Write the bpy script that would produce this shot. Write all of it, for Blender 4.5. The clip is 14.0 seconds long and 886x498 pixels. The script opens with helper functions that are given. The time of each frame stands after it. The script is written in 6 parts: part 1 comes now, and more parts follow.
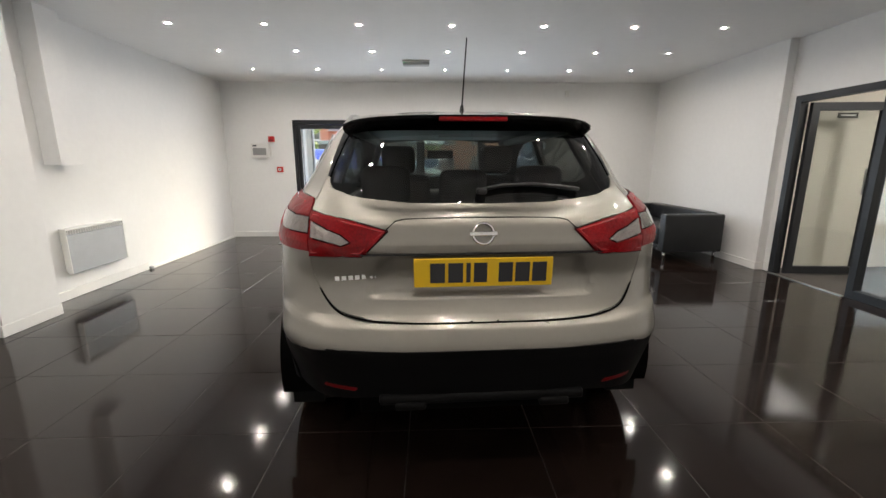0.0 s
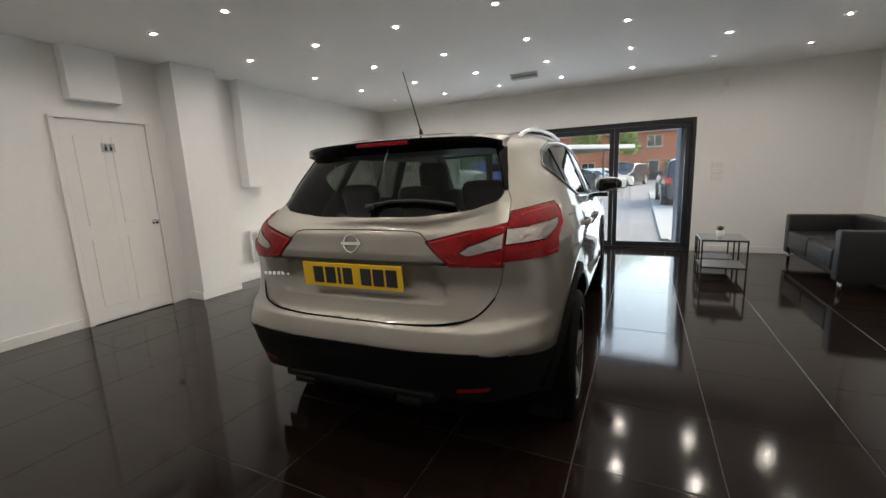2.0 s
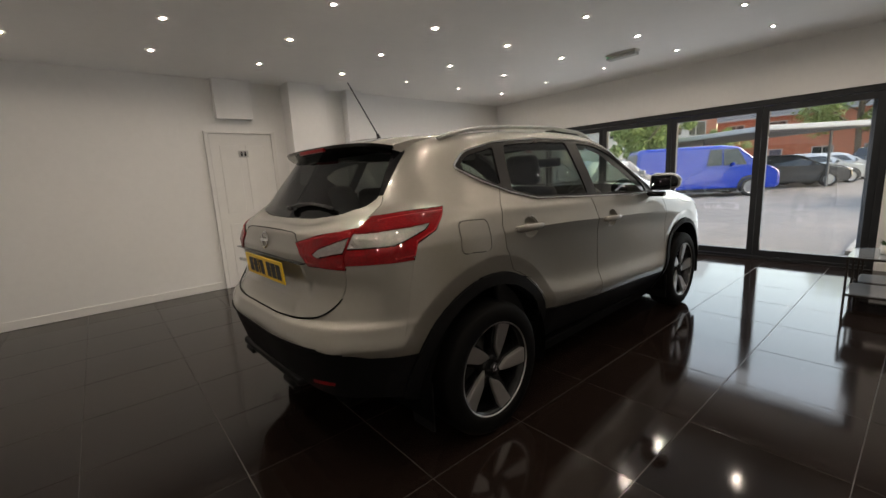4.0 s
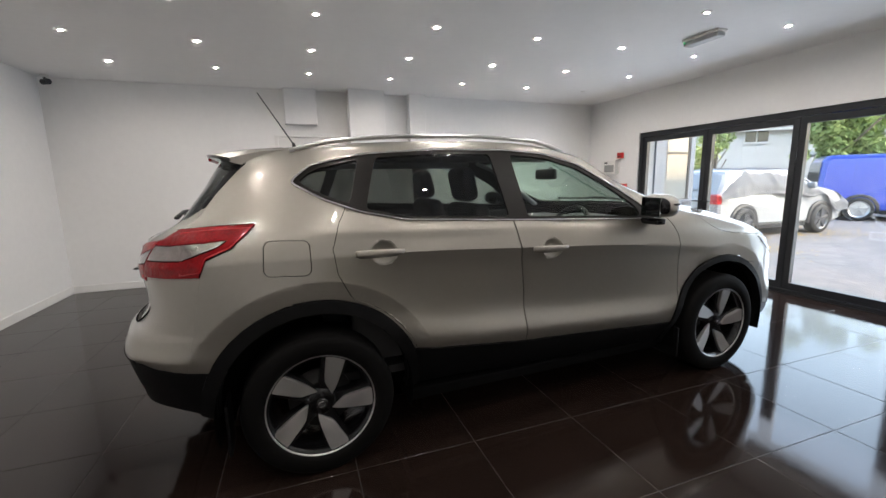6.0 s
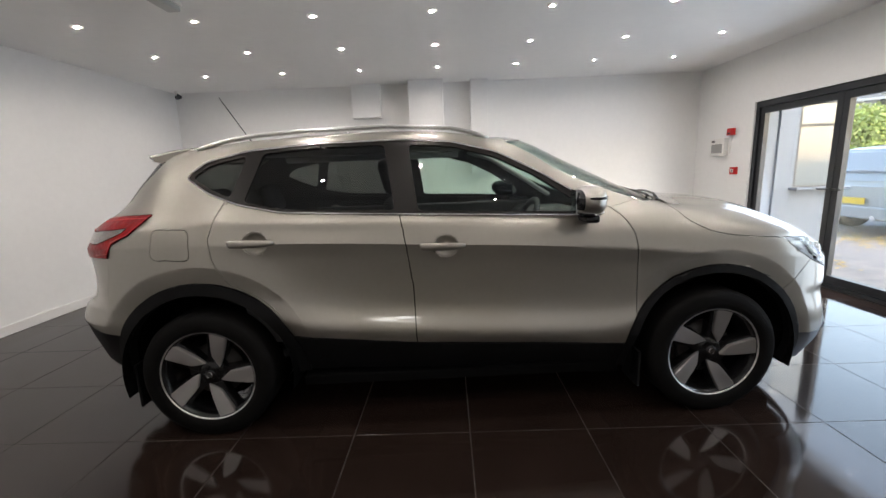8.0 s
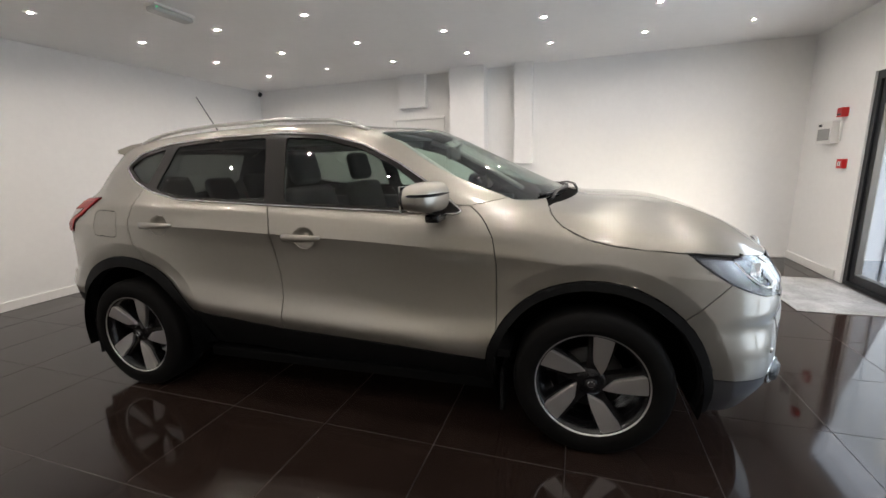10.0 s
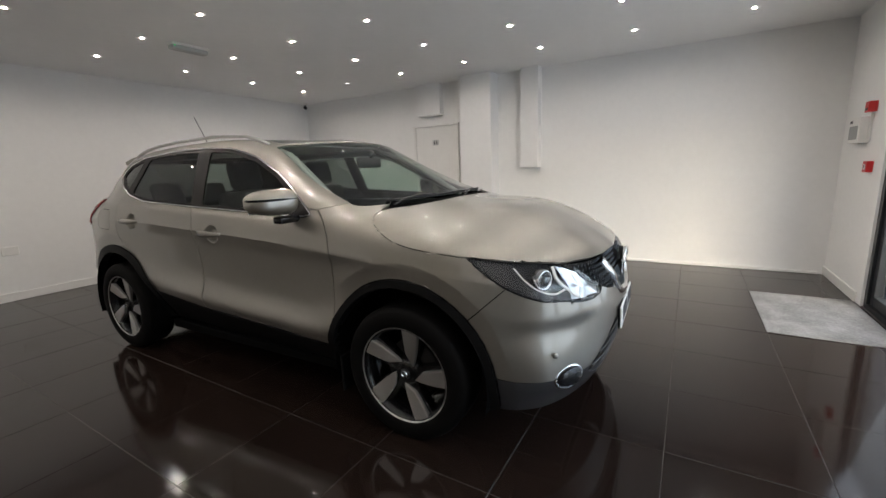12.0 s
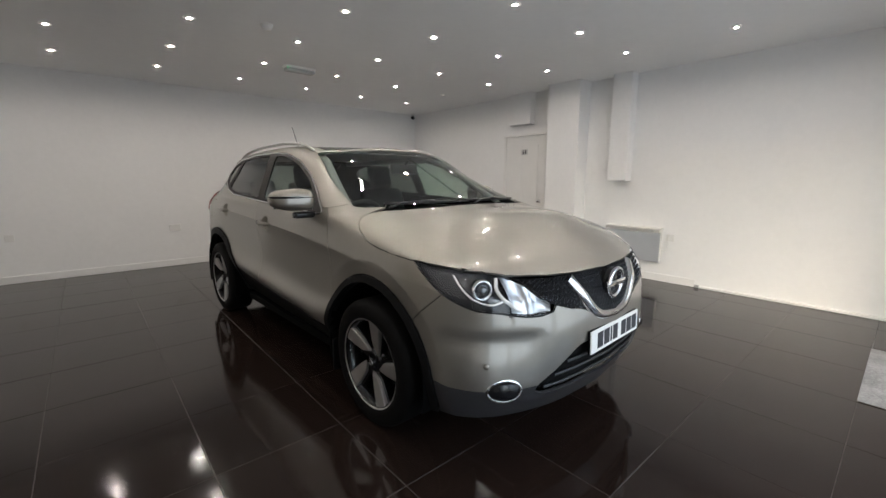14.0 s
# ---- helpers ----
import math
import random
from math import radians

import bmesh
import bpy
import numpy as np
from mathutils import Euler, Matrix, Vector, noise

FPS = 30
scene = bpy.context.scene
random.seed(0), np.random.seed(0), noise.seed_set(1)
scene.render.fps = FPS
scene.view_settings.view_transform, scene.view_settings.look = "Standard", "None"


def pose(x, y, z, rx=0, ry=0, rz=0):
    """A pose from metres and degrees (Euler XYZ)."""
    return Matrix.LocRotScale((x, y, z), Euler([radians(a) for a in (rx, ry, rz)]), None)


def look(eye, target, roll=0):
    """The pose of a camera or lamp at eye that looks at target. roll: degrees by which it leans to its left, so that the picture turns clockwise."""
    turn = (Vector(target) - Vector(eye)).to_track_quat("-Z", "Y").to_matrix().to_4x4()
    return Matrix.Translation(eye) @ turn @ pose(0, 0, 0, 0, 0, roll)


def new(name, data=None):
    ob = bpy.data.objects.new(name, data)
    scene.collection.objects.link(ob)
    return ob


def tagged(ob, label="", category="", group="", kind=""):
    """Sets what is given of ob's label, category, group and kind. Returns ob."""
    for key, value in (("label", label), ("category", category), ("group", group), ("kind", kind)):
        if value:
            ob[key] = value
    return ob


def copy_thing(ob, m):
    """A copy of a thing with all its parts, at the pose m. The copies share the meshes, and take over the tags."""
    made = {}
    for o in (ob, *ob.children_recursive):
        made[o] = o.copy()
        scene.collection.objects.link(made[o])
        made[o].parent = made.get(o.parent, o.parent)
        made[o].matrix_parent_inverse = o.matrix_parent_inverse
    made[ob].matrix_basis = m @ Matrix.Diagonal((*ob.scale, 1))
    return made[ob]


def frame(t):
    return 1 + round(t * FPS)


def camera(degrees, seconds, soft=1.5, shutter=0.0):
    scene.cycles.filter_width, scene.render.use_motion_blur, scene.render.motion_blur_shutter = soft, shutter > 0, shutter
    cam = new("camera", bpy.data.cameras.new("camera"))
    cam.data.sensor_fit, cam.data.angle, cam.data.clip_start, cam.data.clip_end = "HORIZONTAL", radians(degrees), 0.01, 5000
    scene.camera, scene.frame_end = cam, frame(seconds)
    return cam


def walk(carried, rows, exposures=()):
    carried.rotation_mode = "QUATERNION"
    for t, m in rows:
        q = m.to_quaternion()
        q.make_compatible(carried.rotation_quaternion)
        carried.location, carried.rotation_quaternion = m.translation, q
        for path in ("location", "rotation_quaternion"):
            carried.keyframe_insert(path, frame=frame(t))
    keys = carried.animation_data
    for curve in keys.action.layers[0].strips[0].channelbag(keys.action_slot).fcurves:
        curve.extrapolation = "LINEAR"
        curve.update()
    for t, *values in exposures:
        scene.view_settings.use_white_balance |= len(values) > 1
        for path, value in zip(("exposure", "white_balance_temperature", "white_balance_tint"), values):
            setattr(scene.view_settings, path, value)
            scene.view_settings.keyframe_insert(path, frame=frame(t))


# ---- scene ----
cam = camera(94.6, 14.0)
PATH = [
    (0, (-0.145, -3.587, 1.294), (-0.082, -1.631, 0.882), -0.1),
    (0.5, (0.179, -3.613, 1.29), (-0.06, -1.668, 0.89), -0.5),
    (1, (0.489, -3.622, 1.302), (0.031, -1.713, 0.922), -1.1),
    (1.5, (0.836, -3.57, 1.303), (0.166, -1.722, 0.939), -1.8),
    (2, (1.189, -3.516, 1.31), (0.326, -1.746, 0.96), -2.5),
    (2.5, (1.5, -3.418, 1.312), (0.452, -1.751, 0.964), -2.9),
    (3, (1.773, -3.22, 1.295), (0.543, -1.683, 0.939), -3.4),
    (3.5, (2.04, -3.001, 1.301), (0.657, -1.601, 0.942), -3.5),
    (6, (2.728, -1.363, 1.34), (0.868, -0.708, 1.011), -1.1),
    (6.5, (2.871, -1.043, 1.343), (0.967, -0.536, 1.001), -1.3),
    (7, (2.91, -0.732, 1.338), (0.972, -0.392, 0.982), -1.7),
    (9.5, (2.655, 0.957, 1.331), (0.765, 0.437, 0.934), -2.1),
    (10, (2.561, 1.241, 1.313), (0.704, 0.62, 0.904), -1.8),
    (10.5, (2.402, 1.52, 1.313), (0.576, 0.824, 0.89), -1.6),
    (11, (2.355, 1.836, 1.314), (0.562, 1.05, 0.906), -2.0),
    (11.5, (2.334, 2.163, 1.327), (0.58, 1.289, 0.929), -2.1),
    (12, (2.266, 2.449, 1.309), (0.585, 1.435, 0.924), -2.2),
    (12.5, (2.238, 2.739, 1.318), (0.644, 1.587, 0.956), -1.7),
    (13, (2.2, 2.997, 1.332), (0.715, 1.704, 0.976), -0.8),
    (13.5, (2.044, 3.068, 1.296), (0.67, 1.658, 0.945), -0.1),
    (14, (1.857, 3.103, 1.296), (0.561, 1.618, 0.96), 0.1),
]
walk(cam, [(t, look(eye, target, roll)) for t, eye, target, roll in PATH],
     [(0, 2.55, 6350, 12), (1.5, 2.6, 6350, 12), (2.0, 2.1, 6450, 11), (2.5, 1.8, 6650, 12), (3.0, 1.65, 7000, 14), (3.7, 1.7, 7000, 14),
      (5.0, 2.2, 6500, 14), (6.0, 2.5, 6150, 14), (7.2, 2.55, 6150, 14), (9.5, 2.6, 6350, 14), (11, 2.35, 6350, 13), (12.5, 2.0, 6300, 13), (14, 2.05, 6300, 13)])

# ---------------------------------------------------------------- sky and daylight
world = bpy.data.worlds.new("overcast_sky")
scene.world = world
world.use_nodes = True
wn = world.node_tree.nodes
sky = wn.new("ShaderNodeTexSky")
sky.sky_type = "NISHITA"
sky.sun_disc = False
sky.sun_elevation = radians(34)
sky.sun_rotation = radians(53)
sky.dust_density = 2.5
sky.ozone_density = 0.5
sky.air_density = 1.4
world.node_tree.links.new(sky.outputs[0], wn["Background"].inputs[0])
wn["Background"].inputs[1].default_value = 0.15
sun = new("sun", bpy.data.lights.new("sun", "SUN"))
sun.data.energy = 0.5
sun.data.angle = radians(80)
sun.data.color = (0.88, 0.95, 1.0)
sun.matrix_world = look((11.6, 8.6, 8.5), (0, 0, 0))
# the overcast sky's light in the opening of the glazed doors
window_light = new("window_light", bpy.data.lights.new("window_light", "AREA"))
window_light.data.shape, window_light.data.size, window_light.data.size_y = "RECTANGLE", 4.24, 1.84
window_light.data.energy, window_light.data.color = 11.5, (0.82, 0.915, 1.0)
window_light.data.spread = radians(170)
window_light.matrix_world = look((-0.30, 3.99, 1.02), (-0.30, 0.0, 0.0))
SPOT_LIGHT = 275.0   # radiance of each ceiling downlight's lens

# ---------------------------------------------------------------- materials
def mat(name, color, rough=0.5, metal=0.0, var=0.08, scale=6.0, bump=0.0, bump_scale=60.0, coat=0.0, spec=0.5,
        rough_var=0.0, emit=None, strength=0.0, trans=0.0, alpha=1.0, ior=1.45, rand=0.0, tint=None):
    """A surface with colour and gloss varied at two scales and fine relief."""
    m = bpy.data.materials.new(name)
    m.use_nodes = True
    nt, b = m.node_tree, m.node_tree.nodes["Principled BSDF"]
    n, ln = nt.nodes, nt.links
    b.inputs["Roughness"].default_value = rough
    b.inputs["Metallic"].default_value = metal
    b.inputs["Coat Weight"].default_value = coat
    b.inputs["Coat Roughness"].default_value = 0.0153
    b.inputs["Specular IOR Level"].default_value = spec
    b.inputs["IOR"].default_value = ior
    b.inputs["Transmission Weight"].default_value = trans
    b.inputs["Alpha"].default_value = alpha
    b.inputs["Base Color"].default_value = (*color, 1)
    if var or bump or rough_var or rand:
        co = n.new("ShaderNodeTexCoord")
        big, fine = n.new("ShaderNodeTexNoise"), n.new("ShaderNodeTexNoise")
        big.inputs["Scale"].default_value, fine.inputs["Scale"].default_value = scale, scale * 14
        big.inputs["Detail"].default_value, fine.inputs["Detail"].default_value = 3, 4
        for t in (big, fine):
            ln.new(co.outputs["Object"], t.inputs["Vector"])
        add = n.new("ShaderNodeMath")
        add.operation = "ADD"
        ln.new(big.outputs["Fac"], add.inputs[0])
        ln.new(fine.outputs["Fac"], add.inputs[1])
        if rand:
            info, more = n.new("ShaderNodeObjectInfo"), n.new("ShaderNodeMath")
            more.operation, more.inputs[1].default_value = "MULTIPLY_ADD", rand
            ln.new(info.outputs["Random"], more.inputs[0])
            ln.new(add.outputs[0], more.inputs[2])
            add = more
        if var:
            ramp = n.new("ShaderNodeMapRange")
            ramp.inputs["From Min"].default_value, ramp.inputs["From Max"].default_value = 0.6, 1.4
            ln.new(add.outputs[0], ramp.inputs["Value"])
            mix = n.new("ShaderNodeMix")
            mix.data_type = "RGBA"
            mix.inputs["A"].default_value = (*[c * (1 - var) for c in color], 1)
            mix.inputs["B"].default_value = (*[min(1, c * (1 + var)) for c in (tint or color)], 1)
            ln.new(ramp.outputs[0], mix.inputs["Factor"])
            ln.new(mix.outputs["Result"], b.inputs["Base Color"])
        if rough_var:
            rr = n.new("ShaderNodeMapRange")
            rr.inputs["From Min"].default_value, rr.inputs["From Max"].default_value = 0.6, 1.4
            rr.inputs["To Min"].default_value, rr.inputs["To Max"].default_value = max(0.0, rough - rough_var), rough + rough_var
            ln.new(add.outputs[0], rr.inputs["Value"])
            ln.new(rr.outputs[0], b.inputs["Roughness"])
        if bump:
            bt, bp = n.new("ShaderNodeTexNoise"), n.new("ShaderNodeBump")
            bt.inputs["Scale"].default_value, bt.inputs["Detail"].default_value = bump_scale, 4
            ln.new(co.outputs["Object"], bt.inputs["Vector"])
            bp.inputs["Strength"].default_value, bp.inputs["Distance"].default_value = bump, 0.01
            ln.new(bt.outputs["Fac"], bp.inputs["Height"])
            ln.new(bp.outputs["Normal"], b.inputs["Normal"])
    if emit:
        b.inputs["Emission Color"].default_value = (*emit, 1)
        b.inputs["Emission Strength"].default_value = strength
    return m


WALL = mat("white_wall_paint", (0.84, 0.835, 0.82), 0.75, var=0.025, scale=1.2, bump=0.12, bump_scale=220)
CEIL = mat("white_ceiling_paint", (0.86, 0.86, 0.85), 0.85, var=0.02, scale=0.9, bump=0.1, bump_scale=180)
TRIM = mat("white_gloss_paint", (0.80, 0.79, 0.765), 0.35, var=0.03, scale=5, bump=0.05, bump_scale=90)
TILE = mat("black_porcelain_tile", (0.0120, 0.0076, 0.0060), 0.07, var=0.35, scale=3.0, rough_var=0.035, rand=0.35, spec=0.40,
           bump=0.022, bump_scale=5)
GROUT = mat("grey_grout", (0.009, 0.008, 0.007), 0.42, var=0.3, scale=1.3, spec=0.6, tint=(0.06, 0.055, 0.05))
ALU = mat("anthracite_aluminium", (0.022, 0.024, 0.027), 0.38, 0.2, var=0.12, scale=12)
PANEL = mat("blue_grey_cladding", (0.10, 0.125, 0.17), 0.45, var=0.06, scale=3)


def thin_glass(name, tint, ior=1.5):
    """A thin pane: light goes straight through it, tinted, and its gloss follows Fresnel."""
    m = bpy.data.materials.new(name)
    m.use_nodes = True
    nt = m.node_tree
    nt.nodes.remove(nt.nodes["Principled BSDF"])
    tr, gl, mx, fr, pw, sc = (nt.nodes.new("ShaderNode" + k) for k in ("BsdfTransparent", "BsdfGlossy", "MixShader", "LayerWeight", "Math", "Math"))
    tr.inputs["Color"].default_value = (*tint, 1)
    gl.inputs["Roughness"].default_value = 0.0
    fr.inputs["Blend"].default_value = 0.5
    f0 = ((ior - 1) / (ior + 1)) ** 2 * 1.8
    pw.operation, pw.inputs[1].default_value = "POWER", 4.0
    sc.operation, sc.inputs[1].default_value, sc.inputs[2].default_value = "MULTIPLY_ADD", 1 - f0, f0
    for a, b in ((fr.outputs["Facing"], pw.inputs[0]), (pw.outputs[0], sc.inputs[0]), (sc.outputs[0], mx.inputs[0]), (tr.outputs[0], mx.inputs[1]), (gl.outputs[0], mx.inputs[2]), (mx.outputs[0], nt.nodes["Material Output"].inputs[0])):
        nt.links.new(a, b)
    return m


GLASS = thin_glass("window_glass", (0.94, 0.96, 0.95))
PLAST_W = mat("white_plastic", (0.78, 0.77, 0.74), 0.35, var=0.03, scale=20)
PLAST_G = mat("grey_plastic", (0.30, 0.30, 0.29), 0.45, var=0.06, scale=20)
HEATER = mat("pale_grey_enamel", (0.40, 0.415, 0.435), 0.4, var=0.05, scale=8)
RED = mat("red_plastic", (0.55, 0.02, 0.02), 0.35, var=0.06, scale=20)
BLACK_P = mat("black_plastic", (0.016, 0.016, 0.017), 0.42, var=0.2, scale=14, bump=0.04, bump_scale=300)
LEATHER = mat("black_leather", (0.014, 0.0145, 0.016), 0.36, var=0.25, scale=7, bump=0.25, bump_scale=110, rough_var=0.07)
CHROME = mat("chrome", (0.78, 0.78, 0.78), 0.09, 1.0, var=0.04, scale=30)
STEEL = mat("brushed_steel", (0.55, 0.55, 0.54), 0.28, 1.0, var=0.08, scale=30)
IRON = mat("dark_bronze_metal", (0.035, 0.03, 0.027), 0.4, 0.7, var=0.2, scale=20)
T_GLASS = mat("grey_glass_top", (0.20, 0.22, 0.235), 0.06, var=0.04, scale=6, spec=0.8)
LEAF = mat("succulent_leaf", (0.05, 0.11, 0.035), 0.45, var=0.4, scale=30)
MATTING = mat("grey_coir_matting", (0.20, 0.195, 0.19), 0.95, var=0.45, scale=5, bump=0.8, bump_scale=120)
LENS = mat("lit_lens", (1, 1, 1), 0.5, var=0, emit=(1.0, 0.915, 0.80), strength=SPOT_LIGHT)
OFFICE = mat("cream_wall_paint", (0.70, 0.66, 0.58), 0.75, var=0.03, scale=1.5)
CARPET = mat("dark_office_floor", (0.07, 0.062, 0.056), 0.5, var=0.08, scale=4)
INK = mat("dark_print", (0.03, 0.03, 0.035), 0.6, var=0)
GREEN = mat("green_indicator", (0.02, 0.3, 0.08), 0.4, var=0, emit=(0.05, 0.9, 0.3), strength=0.4)


# ---------------------------------------------------------------- modelling helpers
def part(name, bm, material, parent=None, label="", smooth=False, m=None):
    """Links a bmesh as one mesh object, under a thing or a part."""
    me = bpy.data.meshes.new(name)
    bm.normal_update()
    bm.to_mesh(me)
    bm.free()
    for one in (material if isinstance(material, (list, tuple)) else [material]):
        me.materials.append(one)
    if smooth:
        for p in me.polygons:
            p.use_smooth = True
    ob = new(name, me)
    if parent:
        ob.parent = parent
    if m:
        ob.matrix_basis = m
    if label:
        ob["label"] = label
    return ob


def empty(name, m, label, category, group=""):
    ob = new(name)
    ob.empty_display_size = 0.1
    ob.matrix_basis = m
    return tagged(ob, label, category, group)


def box(bm, x0, x1, y0, y1, z0, z1, bevel=0.0, seg=2, m=None):
    """A box with rounded edges, added to bm."""
    a = bmesh.ops.create_cube(bm, size=1)["verts"]
    bmesh.ops.transform(bm, matrix=Matrix.Translation(((x0 + x1) / 2, (y0 + y1) / 2, (z0 + z1) / 2))
                        @ Matrix.Diagonal((x1 - x0, y1 - y0, z1 - z0, 1)), verts=a)
    if bevel:
        ed = list({e for v in a for e in v.link_edges})
        got = bmesh.ops.bevel(bm, geom=ed, offset=bevel, segments=seg, affect="EDGES", profile=0.5)
        a = list({v for f in got["faces"] for v in f.verts} | {v for v in a if v.is_valid})
    if m:
        bmesh.ops.transform(bm, matrix=m, verts=a)
    return bm


def boxes(*rows, bevel=0.0, seg=2):
    bm = bmesh.new()
    for r in rows:
        box(bm, *r, bevel=bevel, seg=seg)
    return bm


def rod(bm, a, b, r, seg=12, r2=None):
    """A round bar from a to b."""
    a, b = Vector(a), Vector(b)
    q = (b - a).to_track_quat("Z", "Y").to_matrix().to_4x4()
    bmesh.ops.create_cone(bm, cap_ends=True, segments=seg, radius1=r, radius2=r if r2 is None else r2, depth=(b - a).length,
                          matrix=Matrix.Translation((a + b) / 2) @ q)
    return bm


def tube(bm, pts, r, seg=8, closed=False, flat=1.0):
    """A bent bar along pts. flat: its height against its width."""
    pts = [Vector(p) for p in pts]
    rings = []
    n = len(pts)
    up = None
    for i, p in enumerate(pts):
        d = (pts[(i + 1) % n] - pts[i - 1]) if closed or 0 < i < n - 1 else (pts[1] - pts[0] if i == 0 else pts[-1] - pts[-2])
        d.normalize()
        if up is None:
            up = Vector((0, 0, 1)) if abs(d.z) < 0.9 else Vector((1, 0, 0))
        side = d.cross(up).normalized()
        up = side.cross(d).normalized()
        rings.append([bm.verts.new(p + r * (math.cos(t) * side + flat * math.sin(t) * up)) for t in
                      (2 * math.pi * k / seg for k in range(seg))])
    for i in range(n if closed else n - 1):
        a, b = rings[i], rings[(i + 1) % n]
        for k in range(seg):
            bm.faces.new((a[k], a[(k + 1) % seg], b[(k + 1) % seg], b[k]))
    if not closed:
        bm.faces.new(rings[0][::-1])
        bm.faces.new(rings[-1])
    bmesh.ops.recalc_face_normals(bm, faces=bm.faces[:])
    return bm


def lathe(profile, seg=32, axis="Z", bm=None):
    """A turned body from (radius, height) rows."""
    bm = bm or bmesh.new()
    rings = []
    for r, h in profile:
        row = []
        for k in range(seg):
            t = 2 * math.pi * k / seg
            p = (r * math.cos(t), r * math.sin(t), h)
            if axis == "X":
                p = (h, r * math.cos(t), r * math.sin(t))
            row.append(bm.verts.new(p))
        rings.append(row)
    for a, b in zip(rings, rings[1:]):
        for k in range(seg):
            bm.faces.new((a[k], a[(k + 1) % seg], b[(k + 1) % seg], b[k]))
    bmesh.ops.remove_doubles(bm, verts=bm.verts[:], dist=1e-5)
    bmesh.ops.recalc_face_normals(bm, faces=bm.faces[:])
    return bm


def setting(name, bm, material, label, category="", smooth=False):
    return tagged(part(name, bm, material, None, label, smooth), label, category or name.split("_")[0], "", "structure")

# ---------------------------------------------------------------- the showroom's shell
LX, RX, BY, FY, CZ = -3.66, 3.86, -4.15, 3.80, 2.64
WX0, WX1, WZ = -2.50, 1.90, 2.02       # the glazed opening in the front wall

setting("wall_left", boxes((LX - 0.2, LX, BY - 0.2, FY + 0.25, -0.1, CZ + 0.1)), WALL, "white painted plaster wall")
setting("wall_back", boxes((LX, RX + 0.2, BY - 0.2, BY, -0.1, CZ + 0.1)), WALL, "white painted plaster wall")
setting("wall_front", boxes((LX, WX0, FY, FY + 0.25, -0.1, CZ + 0.1), (WX1, RX + 0.2, FY, FY + 0.25, -0.1, CZ + 0.1),
                            (WX0, WX1, FY, FY + 0.25, WZ, CZ + 0.1)), WALL, "white painted plaster wall round the glazed doors")
DY0, DY1, DZ = -0.95, 1.06, 2.01      # the opening to the office
setting("wall_right", boxes((RX, RX + 0.2, 1.18, FY, -0.1, CZ + 0.1), (RX, RX + 0.2, BY, DY0, -0.1, CZ + 0.1), (RX + 0.10, RX + 0.2, DY1, 1.18, -0.1, CZ + 0.1),
                            (RX + 0.10, RX + 0.2, DY0, DY1, DZ, CZ + 0.1)), WALL, "white painted plaster wall with an office doorway")
setting("ceiling", boxes((LX, RX + 0.2, BY, FY, CZ, CZ + 0.1)), CEIL, "white plasterboard ceiling with rows of downlights")
setting("floor", boxes((LX, RX + 0.2, BY, FY + 0.08, -0.1, -0.0016)), GROUT, "grout bed under the polished black floor tiles")
setting("pier", boxes((LX, -3.38, -0.575, -0.07, 0, CZ), bevel=0.004), WALL, "white plastered pier on the wall", "pier")
setting("pipe_boxing", boxes((LX, -3.50, 0.335, 0.585, 1.28, CZ), bevel=0.004), WALL, "white boxed-in pipe high on the wall", "boxing")
setting("vent_boxing", boxes((LX, -3.54, -1.44, -1.01, 2.16, CZ), bevel=0.006), WALL, "white boxed-in duct above the lavatory door", "boxing")


def skirting(x0, x1, y0, y1):
    bm = boxes((x0, x1, y0, y1, 0.001, 0.095), bevel=0.004)
    setting("baseboard", bm, TRIM, "white painted skirting board", "baseboard")


skirting(LX, LX + 0.016, BY + 0.016, -1.62)
skirting(LX, LX + 0.016, -0.065, 1.47)
skirting(-3.38, -3.374, -0.591, -0.07)
skirting(LX + 0.016, -3.38, -0.591, -0.575)
skirting(LX, RX, BY, BY + 0.016)
skirting(LX, WX0 - 0.1, FY - 0.016, FY)
skirting(WX1 + 0.02, RX, FY - 0.016, FY)
skirting(RX - 0.016, RX, 1.164, FY - 0.016)
skirting(RX, RX + 0.084, 1.164, 1.18)
skirting(RX + 0.084, RX + 0.10, DY1, 1.164)
skirting(RX - 0.016, RX, BY + 0.016, DY0)

